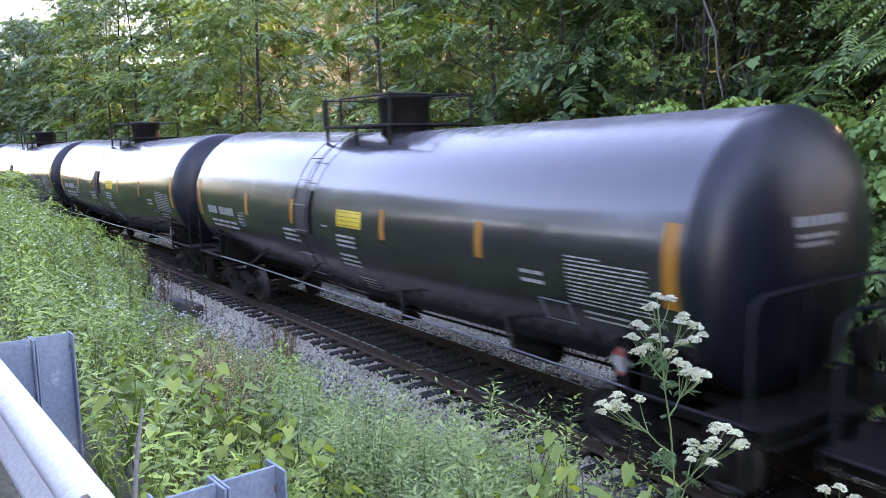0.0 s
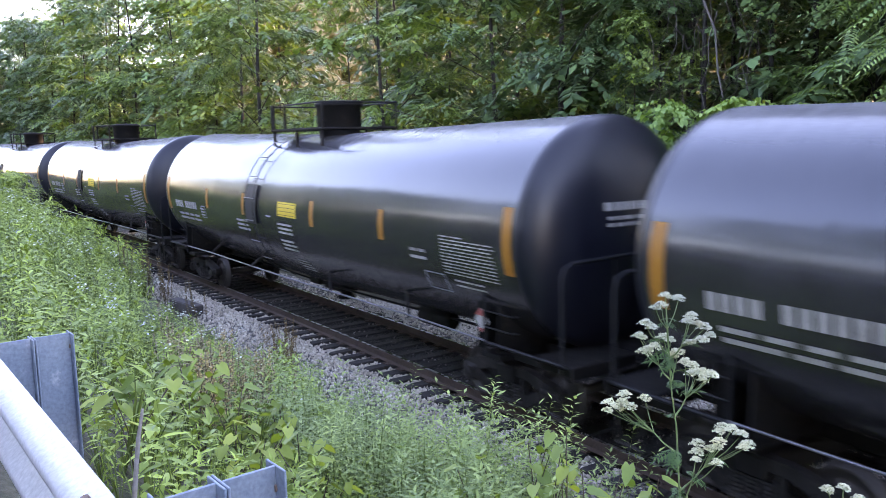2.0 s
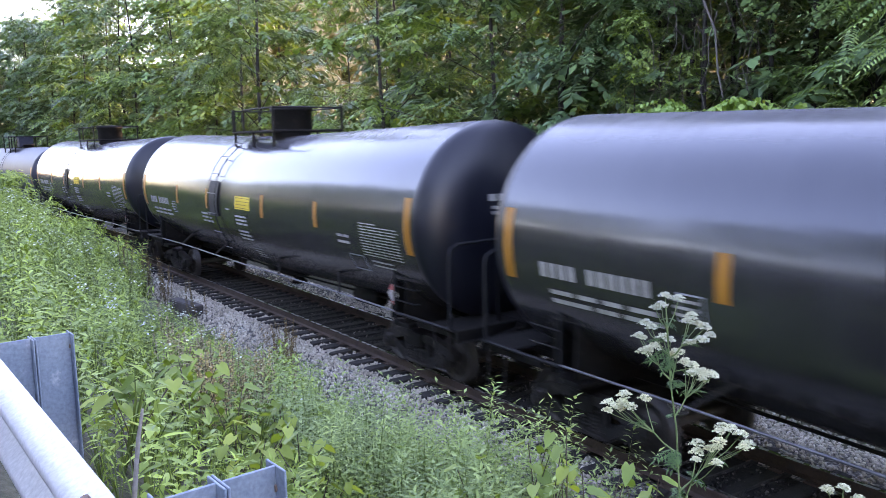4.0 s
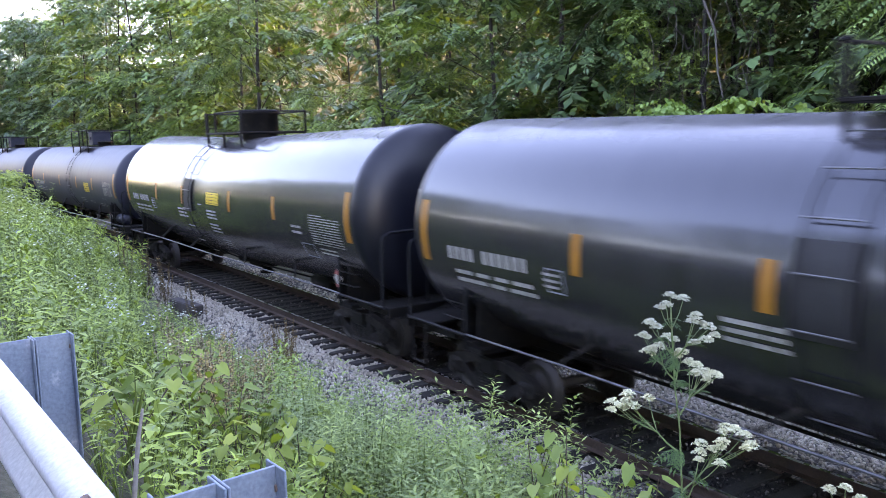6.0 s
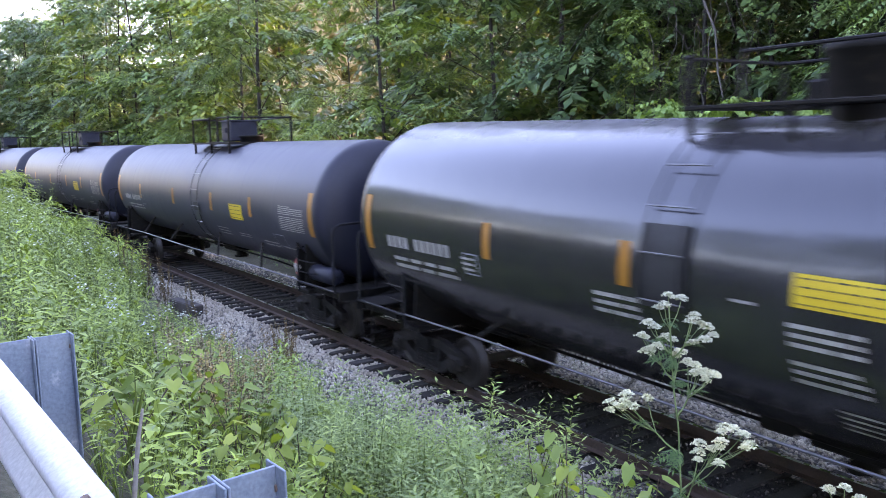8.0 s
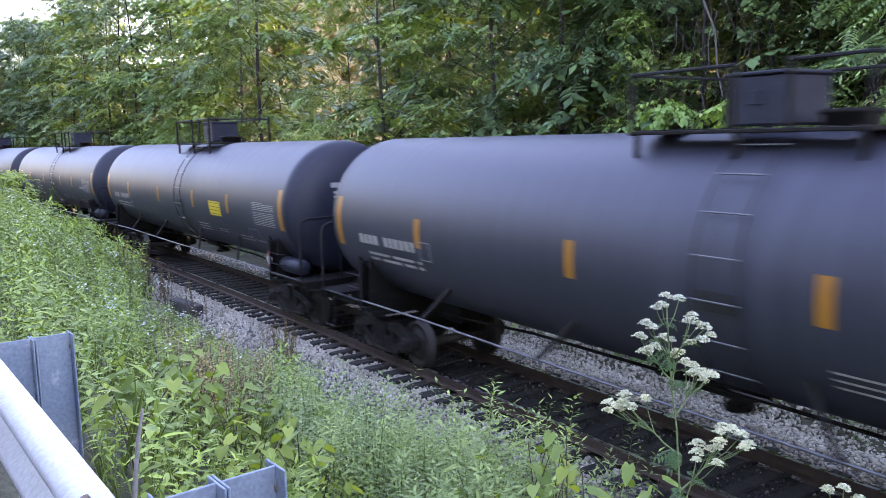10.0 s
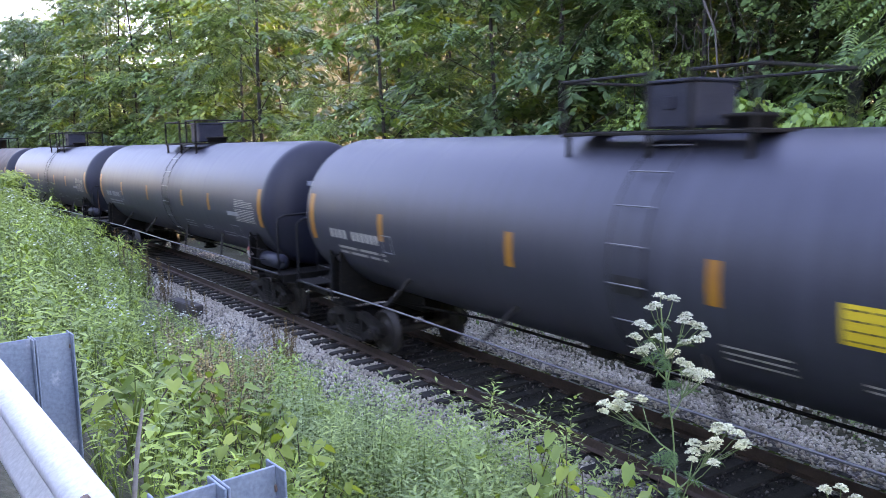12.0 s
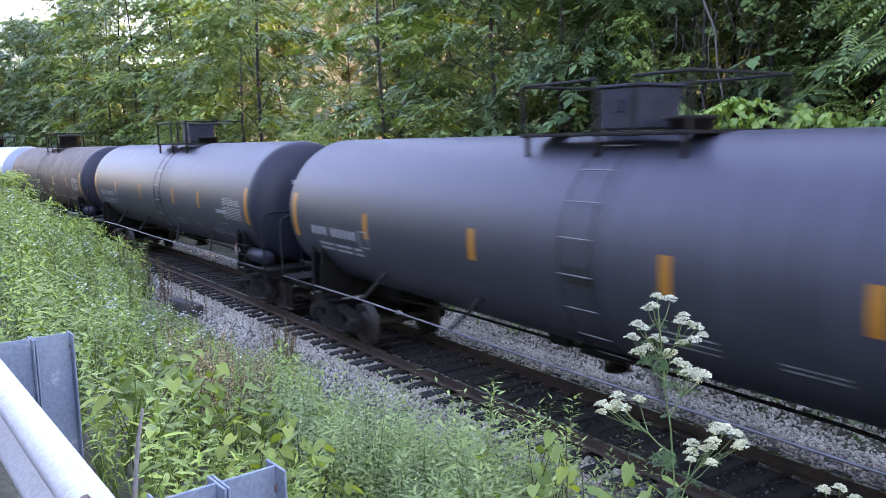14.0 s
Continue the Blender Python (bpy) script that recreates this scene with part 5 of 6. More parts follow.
def make_bushes():
    r2 = random.Random(4)
    big = []
    for k in range(2):
        out = []
        for i in range(8):
            v, f = heart_leaf(0.14, 0.115, 0.2, 0.3)
            rot = turns(np.array([r2.uniform(-1.4, 1.4)]), np.array([r2.uniform(0.1, 0.8)]), np.array([r2.uniform(-0.4, 0.4)]))[0]
            out.append((v @ rot.T + np.array([0.07 * i, r2.uniform(-0.08, 0.08), -0.02 * i]), f))
        big.append(join(out))
    fine = [spray(9, 0.45, 0.13, 0.06, r2), spray(8, 0.4, 0.14, 0.07, r2)]
    feather = [frond(8, 0.66, 0.16, 0.05, 0.3), frond(9, 0.78, 0.17, 0.052, 0.45)]
    vine = "bushy vine-covered shrub with large fresh green leaves"
    for s, lat, h, w, n, seed in ((0.8, 5.2, 5.5, 0.9, 50, 1), (2.5, 5.3, 5.6, 0.8, 40, 2), (3.9, 5.5, 5.35, 0.8, 38, 3), (5.5, 5.7, 5.3, 0.9, 40, 4), (7.6, 6.0, 5.2, 1.2, 42, 5)):
        p = trk(s, lat, float(land(lat, s)))
        bush("vine_shrub", vine, p, h, w, n, 9, big, LEAF_VINE, seed, 0.5)
    # feather-leaved sumac
    for s, lat, h, w, n, seed in ((5.6, 6.9, 9.0, 1.9, 125, 11), (8.0, 7.4, 9.0, 2.4, 110, 12), (2.9, 7.6, 5.4, 0.9, 22, 13)):
        p = trk(s, lat, float(land(lat, s)))
        bush("sumac", "sumac with long feather-shaped green leaves", p, h, w, n, 8, feather, LEAF_SUMAC, seed, 0.8)
    # vine-hung dead trunk with its bare hanging stems
    small = [spray(9, 0.35, 0.1, 0.065, r2), spray(8, 0.3, 0.1, 0.06, r2)]
    for s, lat, h, w, n, seed in ((-2.4, 7.9, 7.8, 0.8, 66, 15), (-1.3, 8.6, 6.6, 0.7, 36, 16)):
        p = trk(s, lat, float(land(lat, s)))
        bush("vine_column", "dead trunk thickly hung with small-leaved vines", p, h, w, n, 11, small, LEAF_WOOD, seed, 0.45, 8)
    rv = random.Random(77)
    for k in range(10):
        top = trk(-2.2 + 0.35 * k + rv.uniform(-0.3, 0.3), 7.3 + rv.uniform(0, 1.5), rv.uniform(6.5, 8.5))
        b = Build()
        q = Vector(top)
        pts = [q.copy()]
        for i in range(7):
            q = q + Vector((rv.uniform(-0.25, 0.25), rv.uniform(-0.2, 0.2), -rv.uniform(0.4, 0.75)))
            pts.append(q.copy())
        b.tube(pts, 0.013, 5, 0.006)
        for i in (2, 3, 5):
            e = pts[i] + Vector((rv.uniform(-0.9, 0.9), rv.uniform(-0.3, 0.3), -rv.uniform(0.2, 0.8)))
            b.tube([pts[i], pts[i].lerp(e, 0.5) + Vector((0, 0, 0.12)), e], 0.007, 4, 0.003)
        tagged(new("hanging_vine", b.mesh("hanging_vine", VINE_BARK)), "bare grey vine hanging at the wood edge", "vine", "bare hanging vines")
    for a, c in (((0.0, 7.4, 7.2), (0.9, 7.0, 4.9)), ((-4.6, 7.4, 8.3), (-2.6, 7.6, 7.7))):
        b = Build()
        p0, p1 = trk(*a), trk(*c)
        b.tube([p0, p0.lerp(p1, 0.4) + Vector((0.1, 0, 0.15)), p0.lerp(p1, 0.75), p1], 0.03, 6, 0.018)
        tagged(new("dead_branch", b.mesh("dead_branch", VINE_BARK)), "pale leaning dead branch at the wood edge", "branch")
    # leafy clumps on the near bank
    for s, lat, h, w, n, seed in ((-24.0, -4.3, 2.45, 1.15, 46, 61), (-22.6, -4.9, 2.2, 0.9, 34, 62), (-14.0, -3.0, 1.35, 0.4, 16, 63), (-17.5, -3.3, 1.5, 0.6, 18, 64)):
        p = trk(s, lat, float(land(lat, s)))
        bush("bank_shrub", "bright leafy green shrub standing out of the weeds", p, h, w, n, 12, fine, LEAF_WEED, seed, 0.4, 6)
    # undergrowth along the wood edge
    pr = random.Random(31)
    s = -3.0
    seed = 40
    while s > -70:
        p = trk(s, pr.uniform(5.6, 7.0), -0.6)
        bright = pr.random() < 0.25
        bush("undergrowth_shrub", "leafy green shrub at the foot of the wood", p, pr.uniform(4.2, 6.0), pr.uniform(1.3, 2.0), 46, 12, fine if pr.random() < 0.7 else feather,
             LEAF_VINE if bright else LEAF_WOOD, seed, 0.7, 5)
        seed += 1
        s -= pr.uniform(3.2, 4.6)

make_bushes()


# ---------------------------------------------------------------- weeds on the bank
def weed_templates():
    r = random.Random(2)
    tall = []
    for k in range(4):
        out = []
        n = 26 + 2 * k
        for i in range(n):
            t = (i + 1) / n
            ln = 0.135 * (1.05 - 0.55 * abs(t - 0.55)) * r.uniform(0.75, 1.2)
            v, f = leaf(ln, ln * r.uniform(0.17, 0.26), 0.3, ln * r.uniform(0.15, 0.5))
            rot = turns(np.array([i * 2.4 + r.uniform(-0.5, 0.5)]), np.array([0.05 - 0.8 * t ** 3 + r.uniform(-0.3, 0.3)]), np.array([r.uniform(-0.3, 0.3)]))[0]
            bend = 0.07 * t * t
            out.append((v @ rot.T + np.array([bend, 0, 0.16 + 0.58 * t]), f))
        out.append((np.array([(-0.005, 0, 0), (0.005, 0, 0), (0.06, 0.002, 0.74)]), np.array([(0, 1, 2)])))
        tall.append(join(out))
    fine = []
    for k in range(4):
        out = []
        n = 24 + 3 * k
        for i in range(n):
            t = (i + 1) / n
            ln = 0.115 * (1.0 - 0.6 * abs(t - 0.5)) * r.uniform(0.75, 1.2)
            v, f = lance_leaf(ln, ln * r.uniform(0.17, 0.25), 0.3, ln * r.uniform(0.15, 0.55))
            rot = turns(np.array([i * 2.4 + r.uniform(-0.4, 0.4)]), np.array([0.25 - 1.15 * t ** 2 + r.uniform(-0.2, 0.2)]), np.array([r.uniform(-0.3, 0.3)]))[0]
            out.append((v @ rot.T + np.array([0.06 * t * t, 0, 0.1 + 0.6 * t]), f))
        out.append((np.array([(-0.004, 0, 0), (0.004, 0, 0), (0.055, 0.002, 0.7), (0, -0.004, 0), (0, 0.004, 0)]), np.array([(0, 1, 2), (3, 4, 2)])))
        fine.append(join(out))
    high = []
    for k in range(3):
        out = []
        for i in range(54):
            t = (i + 1) / 54
            ln = 0.082 * (1.1 - 0.3 * t) * r.uniform(0.7, 1.2)
            v, f = leaf(ln, ln * r.uniform(0.22, 0.34), 0.3, ln * r.uniform(0.1, 0.4))
            rot = turns(np.array([i * 2.4 + r.uniform(-0.5, 0.5)]), np.array([-0.1 - 0.4 * t + r.uniform(-0.3, 0.3)]), np.array([r.uniform(-0.3, 0.3)]))[0]
            side = 0.09 * math.sin(math.pi * min(1, 1.3 * (1 - t))) * r.random()
            out.append((v @ rot.T + np.array([0.1 * t * t + side * math.cos(i * 2.4), side * math.sin(i * 2.4), 0.3 + 0.95 * t]), f))
        out.append((np.array([(-0.008, 0, 0), (0.008, 0, 0), (0.1, 0, 1.25), (0, -0.008, 0), (0, 0.008, 0)]), np.array([(0, 1, 2), (3, 4, 2)])))
        high.append(join(out))
    broad = []
    for k in range(2):
        out = []
        for i in range(18):
            t = (i // 2 + 1) / 9
            ln = 0.07 * (1.15 - 0.6 * t) * r.uniform(0.85, 1.15)
            v, f = leaf(ln, ln * 0.55, 0.2, ln * 0.35)
            rot = turns(np.array([(i % 2) * math.pi + (i // 2) * 1.57 + r.uniform(-0.3, 0.3)]), np.array([r.uniform(-0.35, 0.25)]), np.array([0.0]))[0]
            out.append((v @ rot.T + np.array([0, 0, 0.08 + 0.5 * t]), f))
        broad.append(join(out))
    grass = []
    for k in range(2):
        out = []
        for i in range(12):
            a, h, d = r.uniform(0, 6.28), r.uniform(0.3, 0.6), r.uniform(0.08, 0.25)
            w = 0.004
            c, s_ = math.cos(a), math.sin(a)
            v = [(-s_ * w, c * w, 0), (s_ * w, -c * w, 0), (c * d * 0.35 - s_ * w, s_ * d * 0.35 + c * w, h * 0.65), (c * d * 0.35 + s_ * w, s_ * d * 0.35 - c * w, h * 0.65), (c * d, s_ * d, h * 0.95)]
            out.append((np.array(v), np.array([(0, 1, 3), (0, 3, 2), (2, 3, 4)])))
        grass.append(join(out))
    return tall, broad, grass, high, fine


def spread_plants(rng, n, s0, s1, l0, l1):
    s = rng.uniform(s0, s1, n)
    lat = rng.uniform(l0, l1, n)
    x, y = trk_np(s, lat)
    return s, lat, x, y


def make_weeds():
    rng = np.random.default_rng(8)
    tall, broad, grass, high, fine = weed_templates()
    tall_p, pale_p, broad_p, grass_p = [], [], [], []

    def sow(kind, pieces, n, s0, s1, l0, l1, h0, h1, edge=True):
        for tm in kind:
            s, lat, x, y = spread_plants(rng, n // len(kind), s0, s1, l0, l1)
            patch = np.array([noise.noise((a * 0.55, b * 0.55, 3.0)) for a, b in zip(x, y)])
            keep = patch > -0.28 + 0.25 * (rng.random(len(s)) - 0.5)
            tuft = np.array([noise.noise((a * 1.7, b * 1.7, 9.0)) for a, b in zip(x, y)])
            keep &= tuft > -0.3 + 0.3 * (rng.random(len(s)) - 0.5)
            limit = -2.85 - 0.2 * smooth(-2, -6, s) + 1.05 * smooth(-10, -15, s) + 0.4 * patch + 0.35 * tuft + 0.55 * smooth(4, 6, s) - 0.9 * np.exp(-((s + 7.6) / 1.3) ** 2)
            if edge:
                keep &= lat < limit
            keep &= ~((lat < -7.42) & (s > 7.0))
            s, lat, x, y, patch, tuft = s[keep], lat[keep], x[keep], y[keep], patch[keep], tuft[keep]
            m = len(s)
            far = 0.45 * smooth(-7, -16, s)
            sc = rng.uniform(h0, h1, m) * np.clip(1 + 0.45 * patch + 0.7 * tuft, 0.6, 1.35) * (1 + far)
            sc *= 1 - 0.2 * smooth(-3.0, -2.0, lat) * (1 - smooth(-6, -12, s))
            sc *= 1 - 0.45 * smooth(-4.9, -3.4, lat) * smooth(-10, -7.5, s) * smooth(1, -2, s)
            pos = np.stack([x, y, land(lat, s) - 0.02], 1)
            pieces.append(strew(tm, turns(rng.uniform(0, 6.28, m), rng.normal(0, 0.14, m), rng.normal(0, 0.14, m)), sc, pos))

    sow(tall, tall_p, 1250, -10, 3, -7.7, -1.5, 0.6, 1.25)
    sow(fine, tall_p, 900, 2.5, 14, -7.7, -1.5, 0.6, 1.2)
    sow(tall, pale_p, 300, -2, 3, -4.6, -1.9, 0.6, 1.1)
    sow(fine, pale_p, 260, 2.5, 11, -4.6, -1.9, 0.6, 1.1)
    sow(high, pale_p, 520, 3.4, 8.4, -5.2, -3.4, 0.75, 1.1)
    sow(high, pale_p, 420, 4.6, 8.5, -4.6, -2.4, 0.9, 1.2)
    sow(high, pale_p, 200, 6.5, 8.6, -5.3, -4.0, 0.85, 1.1)
    sow(tall, pale_p, 60, -4, 4, -2.9, -2.2, 0.4, 0.95, False)
    sow(tall, tall_p, 1250, -30, -10, -7.9, -1.4, 0.8, 1.25)
    sow(high, tall_p, 420, -27, -18, -6.4, -3.6, 0.7, 0.95)
    sow(high, tall_p, 260, -10, 4, -7.2, -3.4, 0.5, 0.75)
    sow(tall, tall_p, 260, -45, -30, -7.9, -1.4, 1.0, 1.6)
    sow(broad, broad_p, 1800, -10, 14, -7.7, -1.5, 0.6, 1.4)
    sow(broad, broad_p, 800, -1, 10, -4.2, -1.9, 1.0, 1.6)
    sow(broad, broad_p, 900, -30, -10, -7.8, -1.4, 0.9, 1.5)
    sow(grass, grass_p, 1800, -14, 14, -7.6, -1.8, 0.7, 1.2)
    sow(grass, grass_p, 700, -60, 30, -8.6, -7.4, 0.4, 0.7)
    for pieces, name, mat, label in ((tall_p, "tall_weeds", LEAF_WEED, "dense tall narrow-leaved green weeds on the bank"),
                                     (pale_p, "pale_weeds", LEAF_PALE, "pale grey-green weeds spilling onto the ballast"),
                                     (broad_p, "leafy_weeds", LEAF_WEED, "low broad-leaved green weeds on the bank"),
                                     (grass_p, "grass_tufts", LEAF_GRASS, "loose grass tufts among the weeds")):
        v, f = join(pieces)
        tagged(new(name, mesh_np(name, v, f, mat)), label, "weeds", kind="stuff")
    # ground cover on the far side and in the wood
    gp = []
    for tm in broad:
        s, lat, x, y = spread_plants(rng, 260, -30, 14, 3.3, 7.0)
        m = len(s)
        gp.append(strew(tm, turns(rng.uniform(0, 6.28, m), rng.normal(0, 0.2, m), rng.normal(0, 0.2, m)), rng.uniform(1.0, 2.2, m), np.stack([x, y, land(lat) - 0.05], 1)))
    v, f = join(gp)
    tagged(new("far_side_weeds", mesh_np("far_side_weeds", v, f, LEAF_WOOD)), "leafy weeds along the foot of the wood", "weeds", kind="stuff")
    # small white daisy-like flowers
    fl = []
    for k in range(5):
        a = np.linspace(0, 2 * math.pi, 8)[:-1]
        v = np.concatenate([[(0, 0, 0.003)], np.stack([np.cos(a), np.sin(a), 0 * a], 1) * 0.018])
        f = np.array([(0, 1 + i, 1 + (i + 1) % 7) for i in range(7)])
        rot = turns(np.array([k * 1.3]), np.array([0.35]), np.array([0.2 * k - 0.4]))[0]
        fl.append((v @ rot.T + np.array([0.05 * math.cos(k * 1.3), 0.05 * math.sin(k * 1.3), 0.8 + 0.03 * (k % 3)]), f))
    head = join(fl)
    pieces = []
    for n, s0, s1, l0, l1, h0, h1 in ((120, -20, -3, -7.0, -4.6, 0.85, 1.1), (40, -3, 3, -6.4, -4.0, 0.8, 1.0), (40, -10, -1, -4.5, -2.6, 0.8, 1.0)):
        s, lat, x, y = spread_plants(rng, n, s0, s1, l0, l1)
        far = 0.45 * smooth(-7, -16, s)
        pieces.append(strew(head, turns(rng.uniform(0, 6.28, n), rng.normal(0, 0.12, n), rng.normal(0, 0.12, n)), np.ones(n), np.stack([x, y, land(lat, s) + rng.uniform(h0 - 0.85, h1 - 0.85, n) + far], 1)))
    v, f = join(pieces)
    tagged(new("white_wildflowers", mesh_np("white_wildflowers", v, f, PETAL)), "scattered small white daisy-like wildflowers", "flowers", kind="stuff")


make_weeds()


def seed_stalk(rng, height, material):
    """An upright stalk thick with small dry seeds."""
    out = []
    for i in range(110):
        t = 0.3 + 0.7 * i / 110
        v, f = flat_leaf(0.034, 0.022, 0.0)
        rot = turns(np.array([rng.uniform(0, 6.28)]), np.array([rng.uniform(-1, 0.6)]), np.array([rng.uniform(-1, 1)]))[0]
        r = 0.035 * (1.15 - t)
        a = rng.uniform(0, 6.28)
        out.append((v @ rot.T + np.array([r * math.cos(a), r * math.sin(a), t * height]), f))
    return join(out)


def make_seed_plants():
    rng = np.random.default_rng(17)
    for name, label, mat, spots in (
            ("dock_plant", "dry brown seed stalks of dock among the weeds", SEED, ((3.9, -5.93, 1.0), (1.1, -4.77, 1.05), (3.0, -5.2, 1.05), (2.76, -4.94, 1.0), (3.4, -5.5, 1.1), (2.2, -5.0, 1.1), (0.46, -3.94, 1.0), (1.6, -5.1, 1.15), (2.5, -5.5, 1.1), (1.3, -4.3, 1.1), (0.9, -5.2, 1.1), (2.9, -5.53, 1.25), (1.85, -4.85, 1.2), (2.26, -4.61, 1.2), (4.6, -5.9, 1.1), (1.61, -5.3, 1.25), (2.0, -5.6, 1.25), (3.3, -5.0, 1.15), (0.2, -4.4, 1.15), (2.6, -4.3, 1.1))),
            ("reddish_weed", "slender weed with yellowish red seed spikes", REDSEED, ((-0.92, -2.8, 1.6), (-0.75, -2.9, 1.4), (-0.24, -3.19, 1.35), (-0.1, -3.1, 1.15), (-2.2, -2.3, 1.2), (-7.9, -2.3, 1.2), (-13.6, -2.0, 1.2), (0.4, -3.4, 1.1), (-9.6, -2.6, 1.3), (-10.8, -2.3, 1.4), (-11.9, -2.5, 1.4), (-12.8, -2.2, 1.5), (-14.6, -2.1, 1.5), (-15.8, -2.3, 1.6), (-17.2, -2.0, 1.6), (-10.2, -3.4, 1.3)))):
        for s, lat, h in spots:
            p = trk(s, lat, float(land(lat, s)))
            t = thing(name, label, "weed", at=Matrix.Translation(p))
            pieces = []
            b = Build()
            for k in range(6):
                v, f = seed_stalk(rng, h * rng.uniform(0.7, 1.05), mat)
                off = np.array([rng.normal(0, 0.09), rng.normal(0, 0.09), 0])
                lean = rng.normal(0, 0.1, 2)
                v = v + off
                v[:, 0] += v[:, 2] * lean[0]
                v[:, 1] += v[:, 2] * lean[1]
                pieces.append((v, f))
                b.tube([off, off + np.array([lean[0] * h * 0.9, lean[1] * h * 0.9, h * 0.9])], 0.005, 4, 0.002)
            part("stalk", b, BROWN_STEM, t)
            v, f = join(pieces)
            tagged(part("dry_seed", mesh_np("dry_seed", v, f, mat), mat, t), kind="stuff")


make_seed_plants()


TALL_KNOTWEED = [(7.69, -4.44, 1.4), (7.96, -4.39, 1.5), (8.37, -4.51, 1.45), (8.46, -4.37, 1.5), (8.87, -4.46, 1.45), (8.81, -4.2, 1.55), (8.22, -4.72, 1.3), (9.26, -4.23, 1.5), (8.11, -4.93, 1.15)]


def make_knotweed():
    rng = np.random.default_rng(23)
    spots = [(5.66, -6.68, 0.65), (3.92, -6.12, 0.68), (5.18, -6.24, 0.68), (5.66, -6.04, 0.62), (4.3, -5.42, 0.65), (4.98, -5.32, 0.7), (6.07, -5.58, 0.68),
             (7.1, -7.14, 0.5), (7.07, -5.86, 0.66), (6.66, -6.18, 0.6), (4.6, -6.0, 0.7), (5.5, -5.7, 0.7)] + TALL_KNOTWEED
    for s, lat, h in spots:
        p = trk(s, lat, float(land(lat, s)) - 0.02)
        t = thing("knotweed", "young knotweed with broad yellow-green heart-shaped leaves", "weed", "broad-leaved plants on the bank", at=Matrix.Translation(p))
        b = Build()
        leaves = []
        h += 0.2
        for k in range(4):
            a = rng.uniform(0, 6.28)
            tip = np.array([0.28 * math.cos(a), 0.28 * math.sin(a), h * rng.uniform(0.8, 1.1)])
            pts = [np.zeros(3), tip * np.array([0.3, 0.3, 0.6]), tip]
            b.tube([Vector(q) for q in pts], 0.006, 5, 0.003)
            for i in range(7):
                u = 0.3 + 0.7 * i / 6
                c = pts[1] * (2 * u * (1 - u)) + tip * u * u
                v, f = heart_leaf(0.15 * rng.uniform(0.7, 1.15), 0.115 * rng.uniform(0.8, 1.1), 0.25, 0.25)
                yaw = a + (1.2 if i % 2 else -1.2) + rng.normal(0, 0.4)
                rot = turns(np.array([yaw]), np.array([rng.uniform(-0.1, 0.5)]), np.array([rng.normal(0, 0.3)]))[0]
                leaves.append((v @ rot.T + c + 0.03 * np.array([math.cos(yaw), math.sin(yaw), 0]), f))
        part("stem", b, BROWN_STEM, t)
        v, f = join(leaves)
        part("foliage", mesh_np("foliage", v, f, LEAF_KNOT), LEAF_KNOT, t)


make_knotweed()


# ---------------------------------------------------------------- tall umbel plants by the line
def umbel_cluster(rng, at, size, stems):
    """A domed compound flower head."""
    at = Vector(at)
    petals = []
    size *= 0.72
    for k in range(11):
        a, r = k * 2.4, size * math.sqrt((k + 0.5) / 11)
        q = at + Vector((r * math.cos(a), r * math.sin(a), -0.75 * r * r / size + rng.uniform(-0.004, 0.004)))
        stems.tube([at - Vector((0, 0, size * 0.75)), q], 0.0011, 3)
        for j in range(9):
            b_, rr = j * 2.4 + k, 0.0115 * math.sqrt((j + 0.5) / 9) * 1.2
            c = np.array(q) + np.array([rr * math.cos(b_), rr * math.sin(b_), -20 * rr * rr + 0.003 * rng.uniform(-1, 1)])
            ang = np.linspace(0, 2 * math.pi, 6)[:-1]
            v = np.concatenate([[(0, 0, 0.002)], np.stack([np.cos(ang), np.sin(ang), 0 * ang], 1) * 0.006])
            rot = turns(np.array([rng.uniform(0, 6)]), np.array([rng.normal(0, 0.6)]), np.array([rng.normal(0, 0.6)]))[0]
            petals.append((v @ rot.T + c, np.array([(0, 1 + i, 1 + (i + 1) % 5) for i in range(5)])))
    return join(petals)


def ferny(rng, at, yaw, length, out, droop=0.3):
    """A twice-divided leaf."""
    v, f = frond(6, length, length * 0.42, length * 0.1, droop)
    rot = turns(np.array([yaw]), np.array([rng.uniform(-0.2, 0.3)]), np.array([rng.normal(0, 0.2)]))[0]
    out.append((v @ rot.T + np.array(at), f))
    for k in range(5):
        t = (k + 1) / 6
        for sg in (-1, 1):
            v, f = frond(3, length * 0.36 * (1.1 - t * 0.6), length * 0.13, length * 0.05, droop)
            r2 = turns(np.array([sg * 0.9]), np.array([0.1]), np.array([0.0]))[0]
            v = v @ r2.T + np.array([t * length, 0, -droop * length * t * t])
            out.append((v @ rot.T + np.array(at), f))


